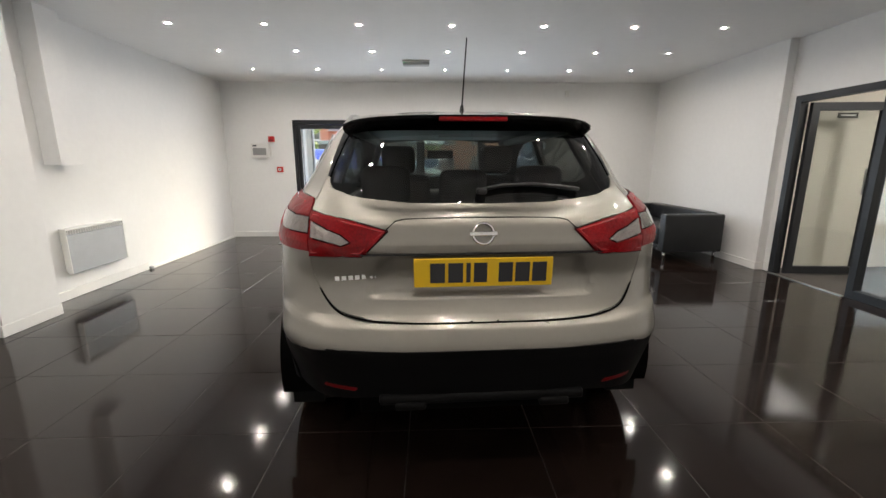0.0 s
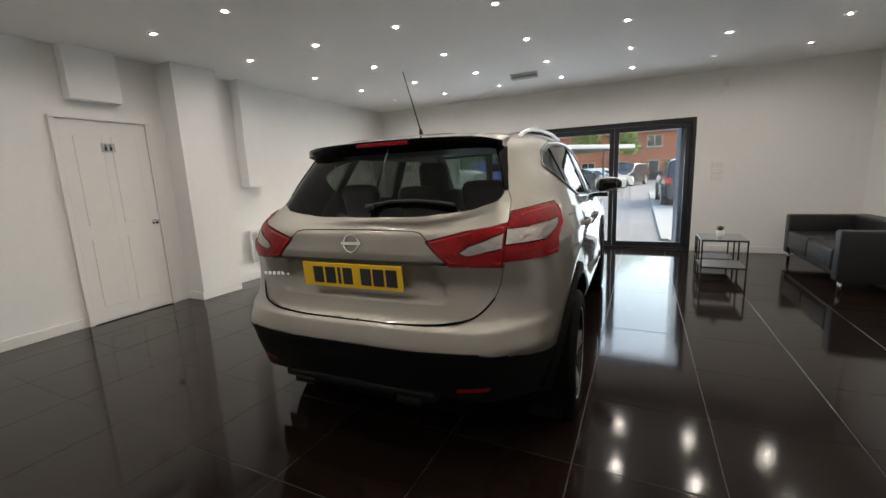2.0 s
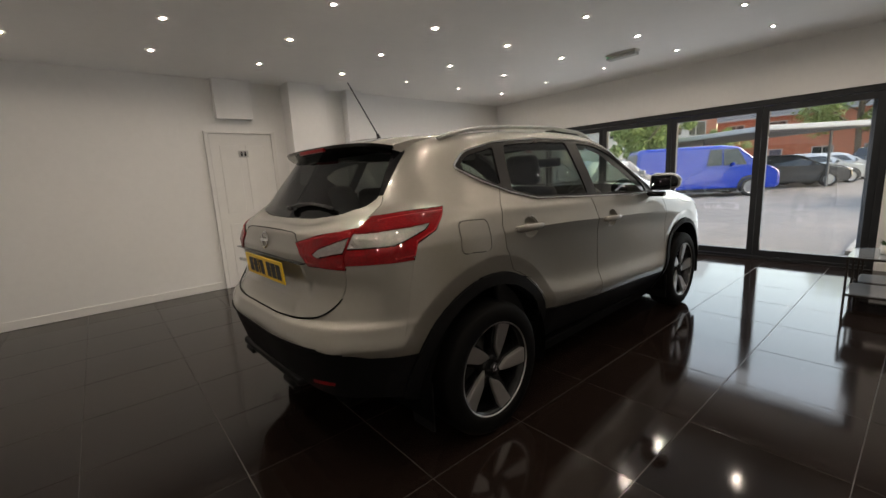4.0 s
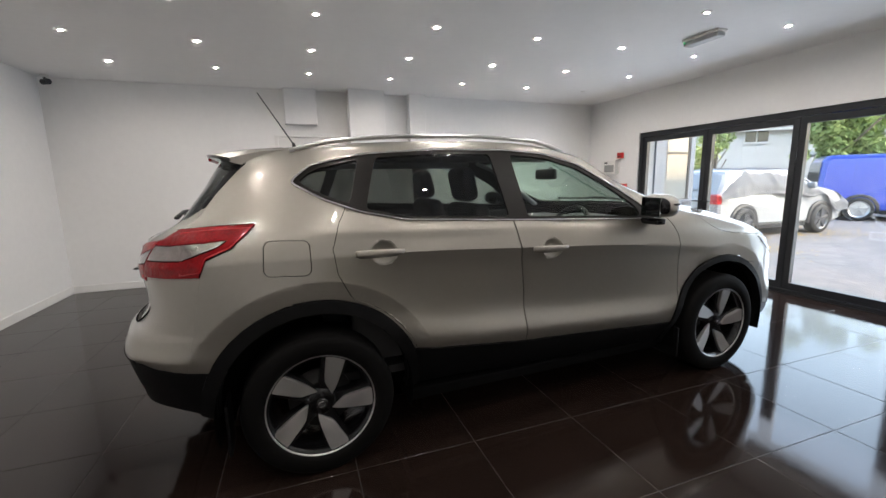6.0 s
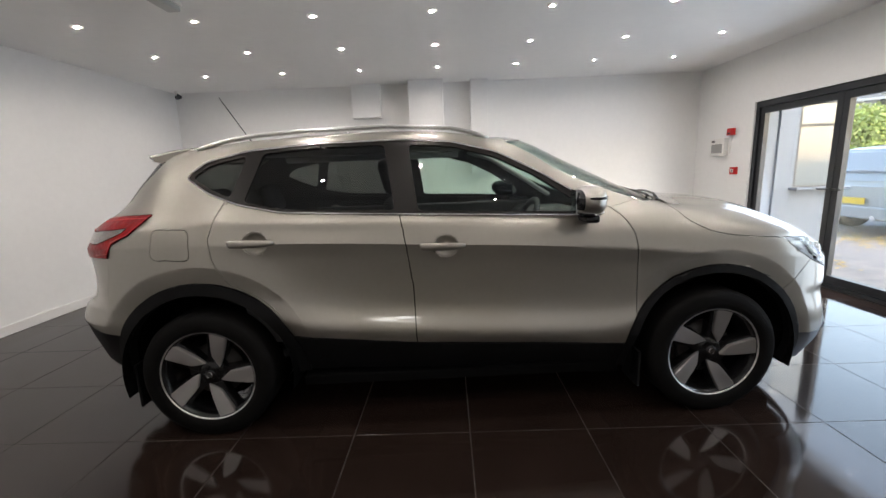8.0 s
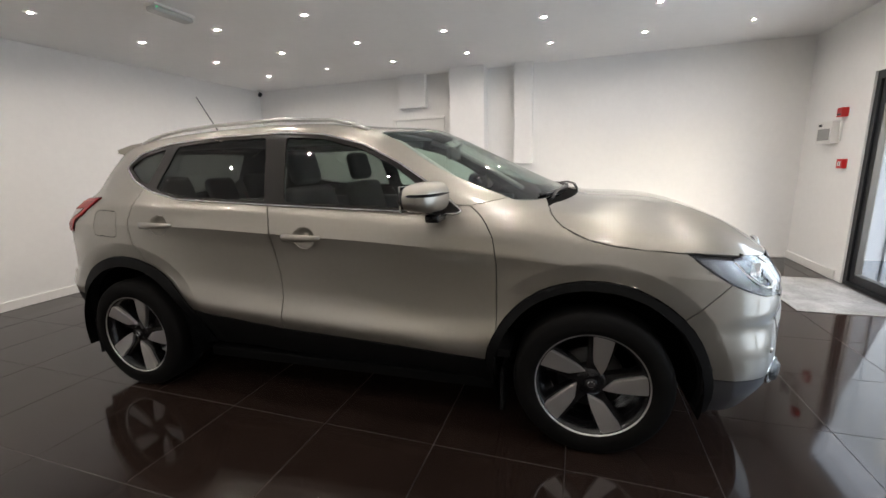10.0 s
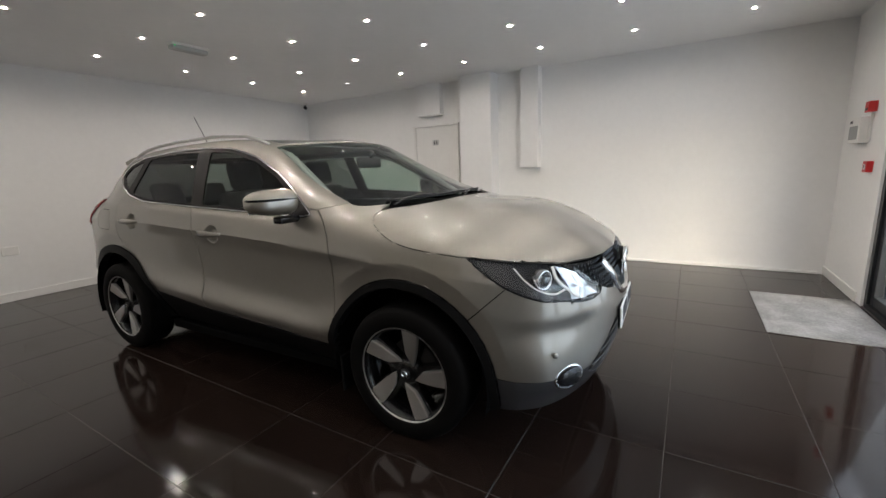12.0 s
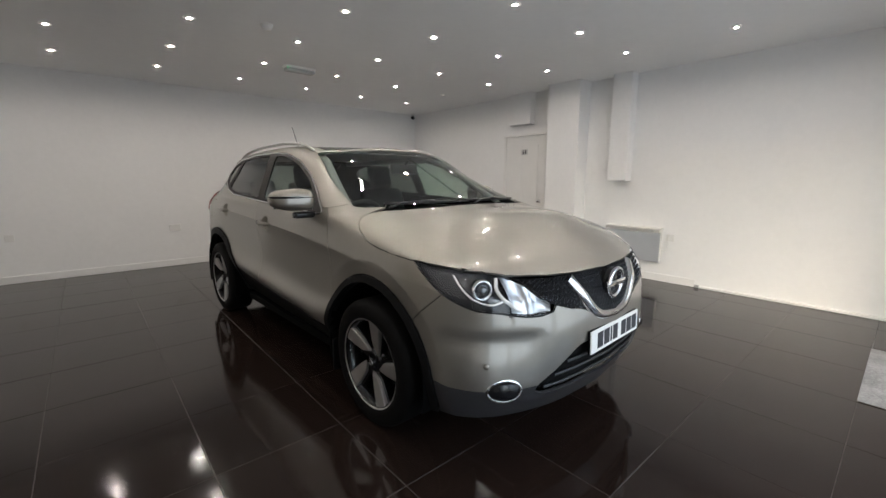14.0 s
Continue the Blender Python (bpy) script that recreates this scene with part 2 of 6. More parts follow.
# bifold glazed doors: four leaves in a dark frame
FYW = 3.86
glazing = setting("window_1", boxes((WX0, WX1, FYW - 0.04, FYW + 0.06, WZ - 0.07, WZ), (WX0, WX1, FYW - 0.04, FYW + 0.06, 0.0, 0.035),
                                    (WX0, WX0 + 0.06, FYW - 0.04, FYW + 0.06, 0.035, WZ - 0.07),
                                    (WX1 - 0.06, WX1, FYW - 0.06, FYW + 0.06, 0.035, WZ - 0.07), bevel=0.003), ALU,
                  "four-leaf bifold glazed doors in dark aluminium frames", "window")
lw = (WX1 - WX0 - 0.12) / 4
for i in range(4):
    a = WX0 + 0.06 + lw * i
    b = a + lw
    leaf = part("door_leaf", boxes((a + 0.002, a + 0.068, FYW - 0.02, FYW + 0.04, 0.04, WZ - 0.075), (b - 0.068, b - 0.002, FYW - 0.02, FYW + 0.04, 0.04, WZ - 0.075),
                                   (a + 0.068, b - 0.068, FYW - 0.02, FYW + 0.04, WZ - 0.145, WZ - 0.075), (a + 0.068, b - 0.068, FYW - 0.02, FYW + 0.04, 0.04, 0.12), bevel=0.003), ALU, glazing)
    pane = part("pane", boxes((a + 0.066, b - 0.066, FYW + 0.006, FYW + 0.012, 0.118, WZ - 0.143)), GLASS, leaf, "clear double glazing")
    pane.visible_shadow = False
    if i in (0, 1):
        h = bmesh.new()
        hx = b - 0.035 if i == 0 else a + 0.035
        rod(h, (hx, FYW - 0.02, 1.0), (hx, FYW - 0.05, 1.0), 0.009)
        rod(h, (hx, FYW - 0.05, 1.0), (hx + (-0.1 if i == 0 else 0.1), FYW - 0.05, 1.0), 0.008)
        part("handle", h, BLACK_P, leaf)

# lavatory door in the left wall
dy0, dy1, dh = -1.55, -0.79, 1.985
door = setting("door_1", boxes((LX + 0.001, LX + 0.028, dy0 + 0.004, dy1 - 0.004, 0.012, dh), bevel=0.002), TRIM, "white panelled lavatory door, shut", "door")
for k, (p0, p1) in enumerate(((0.11, 0.34), (0.42, 0.65))):
    part("door_panel", boxes((LX + 0.0285, LX + 0.033, dy0 + p0, dy0 + p1, 0.16, 0.84), bevel=0.004), TRIM, door)
    part("door_panel", boxes((LX + 0.0285, LX + 0.033, dy0 + p0, dy0 + p1, 0.98, 1.84), bevel=0.004), TRIM, door)
kb = lathe([(0.0, 0.062), (0.018, 0.06), (0.026, 0.05), (0.026, 0.042), (0.012, 0.034), (0.011, 0.01), (0.028, 0.008), (0.028, 0.0)], 20, "X")
bmesh.ops.translate(kb, verts=kb.verts[:], vec=(LX + 0.028, -0.845, 0.955))
part("door_knob", kb, CHROME, door, "chrome door knob", True)
setting("trim", boxes((LX, LX + 0.04, dy0 - 0.045, dy0, 0, dh + 0.02), (LX, LX + 0.04, dy1, dy1 + 0.045, 0, dh + 0.02),
                      (LX, LX + 0.045, dy0 - 0.05, dy1 + 0.05, dh + 0.004, dh + 0.03), bevel=0.003), TRIM, "white door casing with a thin head moulding", "trim")
sign = tagged(part("lavatory_sign", boxes((LX + 0.034, LX + 0.037, -1.225, -1.105, 1.69, 1.775), bevel=0.001), STEEL), "small square steel lavatory sign on the white door", "sign")
for o in (-0.022, 0.022):
    bm = boxes((LX + 0.0372, LX + 0.038, -1.165 + o - 0.011, -1.165 + o + 0.011, 1.705, 1.745))
    bmesh.ops.create_circle(bm, cap_ends=True, segments=14, radius=0.008, matrix=Matrix.Translation((LX + 0.0378, -1.165 + o, 1.756)) @ pose(0, 0, 0, 0, 90, 0))
    part("pictogram", bm, INK, sign)

# doorway to the office, its dark frame and the glazed leaf that stands ajar
FX0, FX1 = RX + 0.065, RX + 0.155
fr = setting("door_2", boxes((FX0, FX1, DY1 - 0.07, DY1, 0, DZ), (FX0, FX1, 0.06, 0.13, 0, DZ), (FX0, FX1, DY0, DY0 + 0.07, 0, DZ),
                             (FX0, FX1, DY0 + 0.07, 0.06, DZ - 0.07, DZ), (FX0, FX1, 0.13, DY1 - 0.07, DZ - 0.07, DZ),
                             (FX0, FX1, DY0 + 0.07, 0.06, 0, 0.08), bevel=0.003), ALU, "dark aluminium glazed office screen with an open leaf", "door")
p = part("pane", boxes((FX0 + 0.04, FX0 + 0.046, DY0 + 0.07, 0.06, 0.08, DZ - 0.07)), GLASS, fr, "clear glass")
p.visible_shadow = False
part("threshold", boxes((FX0 - 0.03, FX0, 0.13, DY1 - 0.02, 0.001, 0.008)), STEEL, fr, "steel threshold strip")
W = 0.83
lf = part("door_leaf", boxes((0, 0.045, -W, -W + 0.085, 0.012, DZ - 0.08), (0, 0.045, -0.085, 0, 0.012, DZ - 0.08),
                             (0, 0.045, -W + 0.085, -0.085, 0.012, 0.10), (0, 0.045, -W + 0.085, -0.085, DZ - 0.165, DZ - 0.08), bevel=0.003), ALU, fr,
          m=pose(FX1 + 0.005, DY1 - 0.125, 0, 0, 0, 86))
p = part("pane", boxes((0.02, 0.026, -W + 0.085, -0.085, 0.10, DZ - 0.165)), GLASS, lf)
p.visible_shadow = False
for sx in (-0.05, 0.095):
    h = bmesh.new()
    x0 = 0.0 if sx < 0 else 0.045
    tube(h, [(x0, -W + 0.045, 0.93), (sx, -W + 0.045, 0.93), (sx, -W + 0.045, 1.0), (sx, -W + 0.045, 1.15), (sx, -W + 0.045, 1.22), (x0, -W + 0.045, 1.22)], 0.011, 10)
    part("pull_handle", h, STEEL, lf, "brushed steel pull handle", True)

# the office behind, closed round
setting("floor_office", boxes((RX + 0.2, 7.2, -3.0, 3.0, -0.1, 0.0), (RX + 0.065, RX + 0.2, DY0, DY1, -0.1, 0.0)), CARPET, "dark smooth office floor", "floor")
setting("wall_office", boxes((RX + 0.2, 7.4, 1.25, 1.45, 0, 2.6), (7.2, 7.4, -3.0, 1.25, 0, 2.6), (RX + 0.2, 7.4, -3.2, -3.0, 0, 2.6)), OFFICE, "cream painted office wall", "wall")
setting("ceiling_office", boxes((RX + 0.2, 7.4, -3.2, 1.45, 2.5, 2.6)), CEIL, "white office ceiling", "ceiling")
# glowing panel added out of view to brighten the office
ol = tagged(part("ceiling_panel_light", boxes((5.0, 5.6, -1.2, 0.0, 2.485, 2.499)), mat("office_fill_glow", (1, 1, 1), 0.5, var=0, emit=(1, 0.95, 0.86), strength=4.2)), "unseen glowing panel added to light the office", "ceiling light")
sg = tagged(part("office_sign", boxes((4.62, 4.86, 1.24, 1.2495, 1.80, 1.86), bevel=0.001), INK), "small dark sign plate on the cream office wall", "sign")
part("lettering", boxes((4.65, 4.83, 1.2385, 1.2398, 1.822, 1.838)), PLAST_W, sg)

# entrance matting set in the floor by the glazed doors
tagged(part("entrance_mat", boxes((-2.62, -1.47, 3.03, FY - 0.02, 0.0015, 0.008), bevel=0.002), MATTING), "worn grey entrance mat let into the black floor", "mat")

# skirting trunking strip with a steel end by the left wall
st = tagged(part("floor_trunking", boxes((LX + 0.0, LX + 0.035, 1.52, 3.74, 0.001, 0.028), bevel=0.004), TRIM), "long low white cable trunking along the wall", "trunking")
part("end_cap", boxes((LX, LX + 0.04, 1.47, 1.52, 0.001, 0.034), bevel=0.004), PLAST_G, st, "dark grey end cap")

# ---------------------------------------------------------------- the silver car
# Car space: x to its right, y ahead, z up, the origin on the floor midway between the axles.
PAINT = mat("silver_metallic_paint", (0.318, 0.299, 0.266), 0.38, 0.84, var=0.03, scale=3, coat=1.0)
PAINT.node_tree.nodes["Principled BSDF"].inputs["Coat Roughness"].default_value = 0.015
CLAD = mat("textured_black_plastic", (0.0045, 0.0045, 0.0047), 0.55, spec=0.16, var=0.2, scale=12, bump=0.06, bump_scale=400)
GLOSS = mat("gloss_black_trim", (0.007, 0.007, 0.008), 0.14, var=0, spec=0.4)
SEAL = mat("dark_underbody", (0.003, 0.003, 0.003), 0.9, var=0.3, scale=12, spec=0.05)
TINT = thin_glass("privacy_glass", (0.28, 0.30, 0.285))
TRIMS = mat("satin_dark_pillar", (0.008, 0.0066, 0.0056), 0.34, var=0.05, spec=0.24)
CLEAR = thin_glass("green_tinted_glass", (0.67, 0.79, 0.73))
LAMPG = thin_glass("clear_lamp_cover", (0.95, 0.96, 0.97), 1.45)
LENS_R = mat("red_lamp_lens", (0.20, 0.0006, 0.003), 0.4, 0.05, var=0.5, scale=9, coat=0.45, spec=0.1, bump=0.4, bump_scale=45)
LENS_D = mat("dark_red_lamp_lens", (0.42, 0.003, 0.008), 0.4, var=0.1, scale=60, coat=1.0)
LENS_W = mat("clear_lamp_lens", (0.30, 0.265, 0.25), 0.22, 0.8, var=0.4, scale=14, coat=1.0, bump=0.6, bump_scale=38)
TYRE = mat("black_tyre_rubber", (0.0045, 0.0043, 0.0041), 0.65, spec=0.08, var=0.25, scale=30, bump=0.12, bump_scale=200)
RIM_D = mat("gloss_black_wheel", (0.005, 0.005, 0.0055), 0.2, 0.0, var=0.05, scale=20)
RIM_C = mat("machined_alloy", (0.58, 0.57, 0.56), 0.40, 1.0, var=0.015, scale=5)
BUCKET = mat("dark_lamp_bucket", (0.06, 0.06, 0.063), 0.25, 0.4, var=0.3, scale=25)
LENS_P = mat("dark_projector_glass", (0.10, 0.11, 0.12), 0.03, 0.6, var=0, coat=1.0)
REFLECT = mat("satin_reflector", (0.62, 0.63, 0.65), 0.34, 1.0, var=0.06, scale=40)
DISC = mat("brake_disc_steel", (0.02, 0.019, 0.018), 0.5, 0.5, var=0.2, scale=30)
FABRIC = mat("dark_seat_cloth", (0.012, 0.012, 0.013), 0.9, var=0.2, scale=25, bump=0.2, bump_scale=300)
DASH = mat("dark_dashboard_plastic", (0.02, 0.02, 0.021), 0.6, var=0.15, scale=20)
PLATE_Y = mat("yellow_reflective_plate", (0.78, 0.50, 0.015), 0.35, var=0.03, scale=20)
PLATE_W = mat("white_reflective_plate", (0.78, 0.78, 0.76), 0.35, var=0.03, scale=20)

CAR = empty("car", pose(-0.022, -0.032, 0, 0, 0, 2.08), "silver metallic crossover car with yellow rear plate, on black tiles", "car")


def spline(pts, n):
    """Points along a centripetal curve through pts, n steps a span."""
    p = [np.array(q, float) for q in pts]
    p = [2 * p[0] - p[1]] + p + [2 * p[-1] - p[-2]]
    out = []
    for i in range(1, len(p) - 2):
        a, b, c, d = p[i - 1:i + 3]
        k = [0.0]
        for u, v in ((a, b), (b, c), (c, d)):
            k.append(k[-1] + max(1e-4, np.linalg.norm(v - u)) ** 0.5)
        for s in range(n):
            t = k[1] + (k[2] - k[1]) * s / n
            A1 = (k[1] - t) / (k[1] - k[0]) * a + (t - k[0]) / (k[1] - k[0]) * b
            A2 = (k[2] - t) / (k[2] - k[1]) * b + (t - k[1]) / (k[2] - k[1]) * c
            A3 = (k[3] - t) / (k[3] - k[2]) * c + (t - k[2]) / (k[3] - k[2]) * d
            B1 = (k[2] - t) / (k[2] - k[0]) * A1 + (t - k[0]) / (k[2] - k[0]) * A2
            B2 = (k[3] - t) / (k[3] - k[1]) * A2 + (t - k[1]) / (k[3] - k[1]) * A3
            out.append((k[2] - t) / (k[2] - k[1]) * B1 + (t - k[1]) / (k[2] - k[1]) * B2)
    out.append(p[-2])
    return out


def soft(pts, n=4):
    """An outline bent smoothly through pts."""
    return [(float(q[0]), float(q[1])) for q in spline(pts, n)]


# Girth lines of the body, each from the rear's middle round the right side to the nose, bottom line first.
G_HEM = [(0, -2.12, .41), (.35, -2.11, .41), (.60, -2.045, .385), (.74, -1.885, .365), (.842, -1.70, .32), (.87, -1.3, .28), (.76, -.75, .29), (.75, -.25, .27),
         (.75, .4, .255), (.77, .85, .24), (.87, 1.32, .23), (.85, 1.72, .24), (.725, 1.945, .24), (.415, 2.085, .235), (0, 2.135, .235)]
G_CLAD = [(0, -2.168, .615), (.35, -2.158, .615), (.64, -2.083, .61), (.788, -1.92, .605), (.870, -1.70, .60), (.90, -1.3, .60), (.875, -.75, .50), (.873, -.25, .46),
          (.873, .4, .43), (.88, .85, .41), (.90, 1.32, .50), (.885, 1.72, .37), (.775, 1.985, .36), (.46, 2.142, .35), (0, 2.188, .35)]
G_LIP = [(0, -2.145, .70), (.35, -2.135, .70), (.635, -2.06, .69), (.782, -1.905, .68), (.872, -1.68, .68), (.903, -1.3, .72), (.898, -.75, .575), (.898, -.25, .535),
         (.898, .4, .495), (.898, .85, .49), (.903, 1.32, .70), (.89, 1.72, .52), (.79, 1.995, .48), (.46, 2.165, .47), (0, 2.216, .46)]
G_MID = [(0, -2.055, .83), (.35, -2.05, .83), (.62, -1.995, .82), (.785, -1.865, .82), (.872, -1.65, .82), (.898, -1.3, .84), (.868, -.75, .70), (.863, -.25, .65),
         (.862, .4, .61), (.872, .85, .62), (.898, 1.32, .78), (.88, 1.72, .66), (.775, 1.985, .64), (.45, 2.17, .63), (0, 2.225, .62)]
G_CREASE = [(0, -2.075, 1.0), (.35, -2.065, 1.0), (.63, -2.0, 1.0), (.785, -1.86, 1.01), (.862, -1.62, 1.02), (.885, -1.3, 1.02), (.889, -.75, 1.01), (.884, -.25, .985),
            (.880, .4, .95), (.88, .85, .915), (.885, 1.32, .87), (.868, 1.71, .84), (.765, 1.975, .80), (.45, 2.15, .78), (0, 2.205, .77)]
G_SHOULD = [(0, -2.045, 1.085), (.35, -2.035, 1.085), (.62, -1.955, 1.09), (.765, -1.80, 1.10), (.838, -1.58, 1.10), (.865, -1.3, 1.09), (.868, -.75, 1.07), (.864, -.25, 1.05),
            (.858, .4, 1.02), (.862, .85, 1.005), (.862, 1.32, .962), (.845, 1.66, .950), (.73, 1.89, .924), (.43, 2.075, .893), (0, 2.135, .884)]
G_HOOD = [(0, -2.005, 1.11), (.35, -1.99, 1.11), (.60, -1.90, 1.14), (.73, -1.75, 1.15), (.815, -1.54, 1.14), (.852, -1.28, 1.13), (.858, -.75, 1.11), (.852, -.25, 1.09),
          (.842, .4, 1.06), (.835, .83, 1.07), (.808, 1.14, 1.075), (.74, 1.42, 1.055), (.58, 1.62, 1.058), (.30, 1.72, 1.078), (0, 1.74, 1.083)]
G_BELT = [(0, -1.955, 1.125), (.35, -1.935, 1.13), (.575, -1.835, 1.19), (.695, -1.69, 1.20), (.785, -1.50, 1.18), (.832, -1.25, 1.165), (.842, -.75, 1.135), (.838, -.25, 1.12),
          (.825, .4, 1.09), (.81, .83, 1.105), (.755, 1.01, 1.125), (.65, 1.11, 1.128), (.47, 1.19, 1.130), (.24, 1.24, 1.138), (0, 1.255, 1.142)]
G_WAIST = [(0, -1.82, 1.30), (.33, -1.80, 1.30), (.535, -1.72, 1.335), (.635, -1.60, 1.345), (.70, -1.42, 1.335), (.743, -1.18, 1.33), (.762, -.73, 1.325), (.76, -.25, 1.32),
           (.748, .24, 1.305), (.715, .52, 1.285), (.65, .63, 1.29), (.535, .71, 1.305), (.36, .77, 1.325), (.18, .80, 1.335), (0, .81, 1.34)]
G_ROOF = [(0, -1.665, 1.50), (.3, -1.65, 1.497), (.47, -1.58, 1.49), (.55, -1.47, 1.49), (.595, -1.30, 1.50), (.62, -1.1, 1.512), (.638, -.7, 1.525), (.642, -.25, 1.527),
          (.635, .05, 1.51), (.612, .22, 1.485), (.56, .32, 1.48), (.45, .38, 1.49), (.3, .43, 1.50), (.15, .45, 1.505), (0, .455, 1.507)]
# hollow just under the shoulder crease, along the doors
G_UNDER = [tuple(c + (m - c) * .27 - (.0105 * max(0.0, min(1.0, (1.25 - abs(a[1] + .05)) / .35)) if i == 0 else 0.0) for i, (c, m) in enumerate(zip(a, b)))
           for a, b in zip(G_CREASE, G_MID)]
GIRTHS = [G_HEM, G_CLAD, G_LIP, G_MID, G_UNDER, G_CREASE, G_SHOULD, G_HOOD, G_BELT, G_WAIST, G_ROOF]
crown = [(x * 0.55, max(-1.5, min(0.33, y)) * 0.97, z + 0.034) for x, y, z in G_ROOF]
ridge = [(0.0, max(-1.42, min(0.24, y)) * 0.95, 1.562 - 0.02 * abs(y + 0.5) ** 2) for x, y, z in G_ROOF]
GIRTHS += [crown, ridge]
NS, NL = 10, 6
cols = [spline(gl, NS) for gl in GIRTHS]
net = [spline([c[k] for c in cols[:6]], NL)[:-1] + spline([c[k] for c in cols[5:]], NL) for k in range(len(cols[0]))]
body = bmesh.new()
vv = [[body.verts.new((max(0.0, float(q[0])), float(q[1]), float(q[2]))) for q in row] for row in net]
for i in range(len(vv) - 1):
    for j in range(len(vv[0]) - 1):
        body.faces.new((vv[i][j], vv[i + 1][j], vv[i + 1][j + 1], vv[i][j + 1]))
for v in (*vv[0], *vv[-1]):
    v.co.x = 0.0
bmesh.ops.remove_doubles(body, verts=body.verts[:], dist=1e-4)
bmesh.ops.recalc_face_normals(body, faces=body.faces[:])
body.normal_update()
from mathutils.bvhtree import BVHTree
SKIN = BVHTree.FromBMesh(body)


def on_side(y, z, out=0.0):
    """The point of the right flank at (y, z)."""
    hit = SKIN.ray_cast(Vector((3, y, z)), Vector((-1, 0, 0)))
    return hit[0] + hit[1] * out if hit[0] is not None else Vector((0.8, y, z))


def on_rear(x, z, out=0.0):
    hit = SKIN.ray_cast(Vector((abs(x), -4, z)), Vector((0, 1, 0)))
    p, n = hit[0] + hit[1] * out, hit[1]
    return Vector((math.copysign(p.x, x) if x else 0.0, p.y, p.z))


def on_nose(x, z, out=0.0):
    hit = SKIN.ray_cast(Vector((abs(x) + 1e-3, 4, z)), Vector((0, -1, 0)))
    p = hit[0] + hit[1] * out
    return Vector((math.copysign(p.x, x) if x else 0.0, p.y, p.z))


def on_top(x, y, out=0.0):
    hit = SKIN.ray_cast(Vector((abs(x) + 1e-3, y, 3)), Vector((0, 0, -1)))
    p = hit[0] + hit[1] * out
    return Vector((math.copysign(p.x, x) if x else 0.0, p.y, p.z))


def arc(cy, cz, r, a0, a1, n):
    return [(cy + r * math.cos(radians(a0 + (a1 - a0) * k / n)), cz + r * math.sin(radians(a0 + (a1 - a0) * k / n))) for k in range(n + 1)]


def rounded(poly, r=0.02, n=3):
    """The polygon with its corners rounded."""
    out = []
    m = len(poly)
    for i in range(m):
        p, q, s = (Vector((*poly[k % m], 0)) for k in (i - 1, i, i + 1))
        a, b = (p - q), (s - q)
        d = min(r, a.length * 0.4, b.length * 0.4)
        a, b = q + a.normalized() * d, q + b.normalized() * d
        for k in range(n + 1):
            t = k / n
            c = a * (1 - t) ** 2 + q * 2 * t * (1 - t) + b * t * t
            out.append((c.x, c.y))
    return out


RW, FW, HZ = -1.323, 1.323, 0.338
ARCH = 0.432
dlo = rounded([(-1.385, 1.345), (-1.25, 1.265), (-1.09, 1.205), (-.88, 1.160), (-.31, 1.130), (.70, 1.083), (.745, 1.095), (.58, 1.215), (.40, 1.325), (.21, 1.420), (-.02, 1.478),
               (-.27, 1.497), (-.69, 1.495), (-1.06, 1.470), (-1.29, 1.42)], 0.03)
g_quarter = rounded([(-1.352, 1.348), (-1.24, 1.285), (-1.135, 1.243), (-1.07, 1.448), (-1.27, 1.405)], 0.025)
g_rear = rounded([(-1.065, 1.218), (-.88, 1.178), (-.315, 1.149), (-.365, 1.478), (-.69, 1.476), (-.985, 1.457)], 0.025)
g_front = rounded([(-.20, 1.143), (.615, 1.106), (.60, 1.16), (.40, 1.300), (.20, 1.398), (-.02, 1.457), (-.24, 1.475)], 0.025)
sill_line = [(-1.0, .515), (-.24, .472), (.95, .405)]
B_GAP = [(-.236, .468), (-.241, .76), (-.272, 1.005), (-.30, 1.16)]
d_rear = [(-1.155, 1.235), (-1.20, 1.15), (-1.232, 1.05), (-1.218, .94), (-1.165, .83)] + arc(RW, HZ, .505, 70, 22, 8) + B_GAP
d_front = B_GAP[::-1] + soft([(.885, .408), (.903, .55), (.906, .72), (.901, .90), (.885, .985), (.845, 1.06), (.775, 1.125)], 3)
flap = rounded([(-1.51, 1.105), (-1.325, 1.10), (-1.325, .945), (-1.52, .955)], 0.035, 4)
tail = [(-2.3, 1.130), (-1.90, 1.150), (-1.70, 1.165), (-1.535, 1.172), (-1.56, 1.145), (-1.63, 1.080), (-1.73, 1.035), (-1.757, .968), (-2.3, .955)]
tail_white = [(-2.3, 1.080), (-1.90, 1.090), (-1.75, 1.102), (-1.645, 1.110), (-1.68, 1.086), (-1.76, 1.056), (-1.82, 1.034), (-2.3, 1.016)]
gate = soft([(-.02, .715), (.25, .717), (.46, .727), (.56, .752), (.625, .82), (.652, .90), (.659, .955)]) + [(.659, 1.13), (.640, 1.20), (.622, 1.24), (.605, 1.32), (.575, 1.43), (.545, 1.475), (-.02, 1.52)]
gate_glass = rounded([(-.3, 1.135), (.30, 1.142), (.50, 1.166), (.592, 1.198), (.610, 1.225), (.588, 1.30), (.55, 1.40), (.52, 1.465), (-.3, 1.49)], 0.025)
tail_in = [(.351, 1.049), (.50, 1.084), (.659, 1.112), (.659, .945), (.450, .951)]
tail_in_w = [(.492, 1.004), (.525, 1.028), (.652, 1.076), (.652, 1.014), (.525, .992)]
recess = [(-.02, .79), (.40, .79), (.435, .83), (.375, .958), (-.02, .960)]
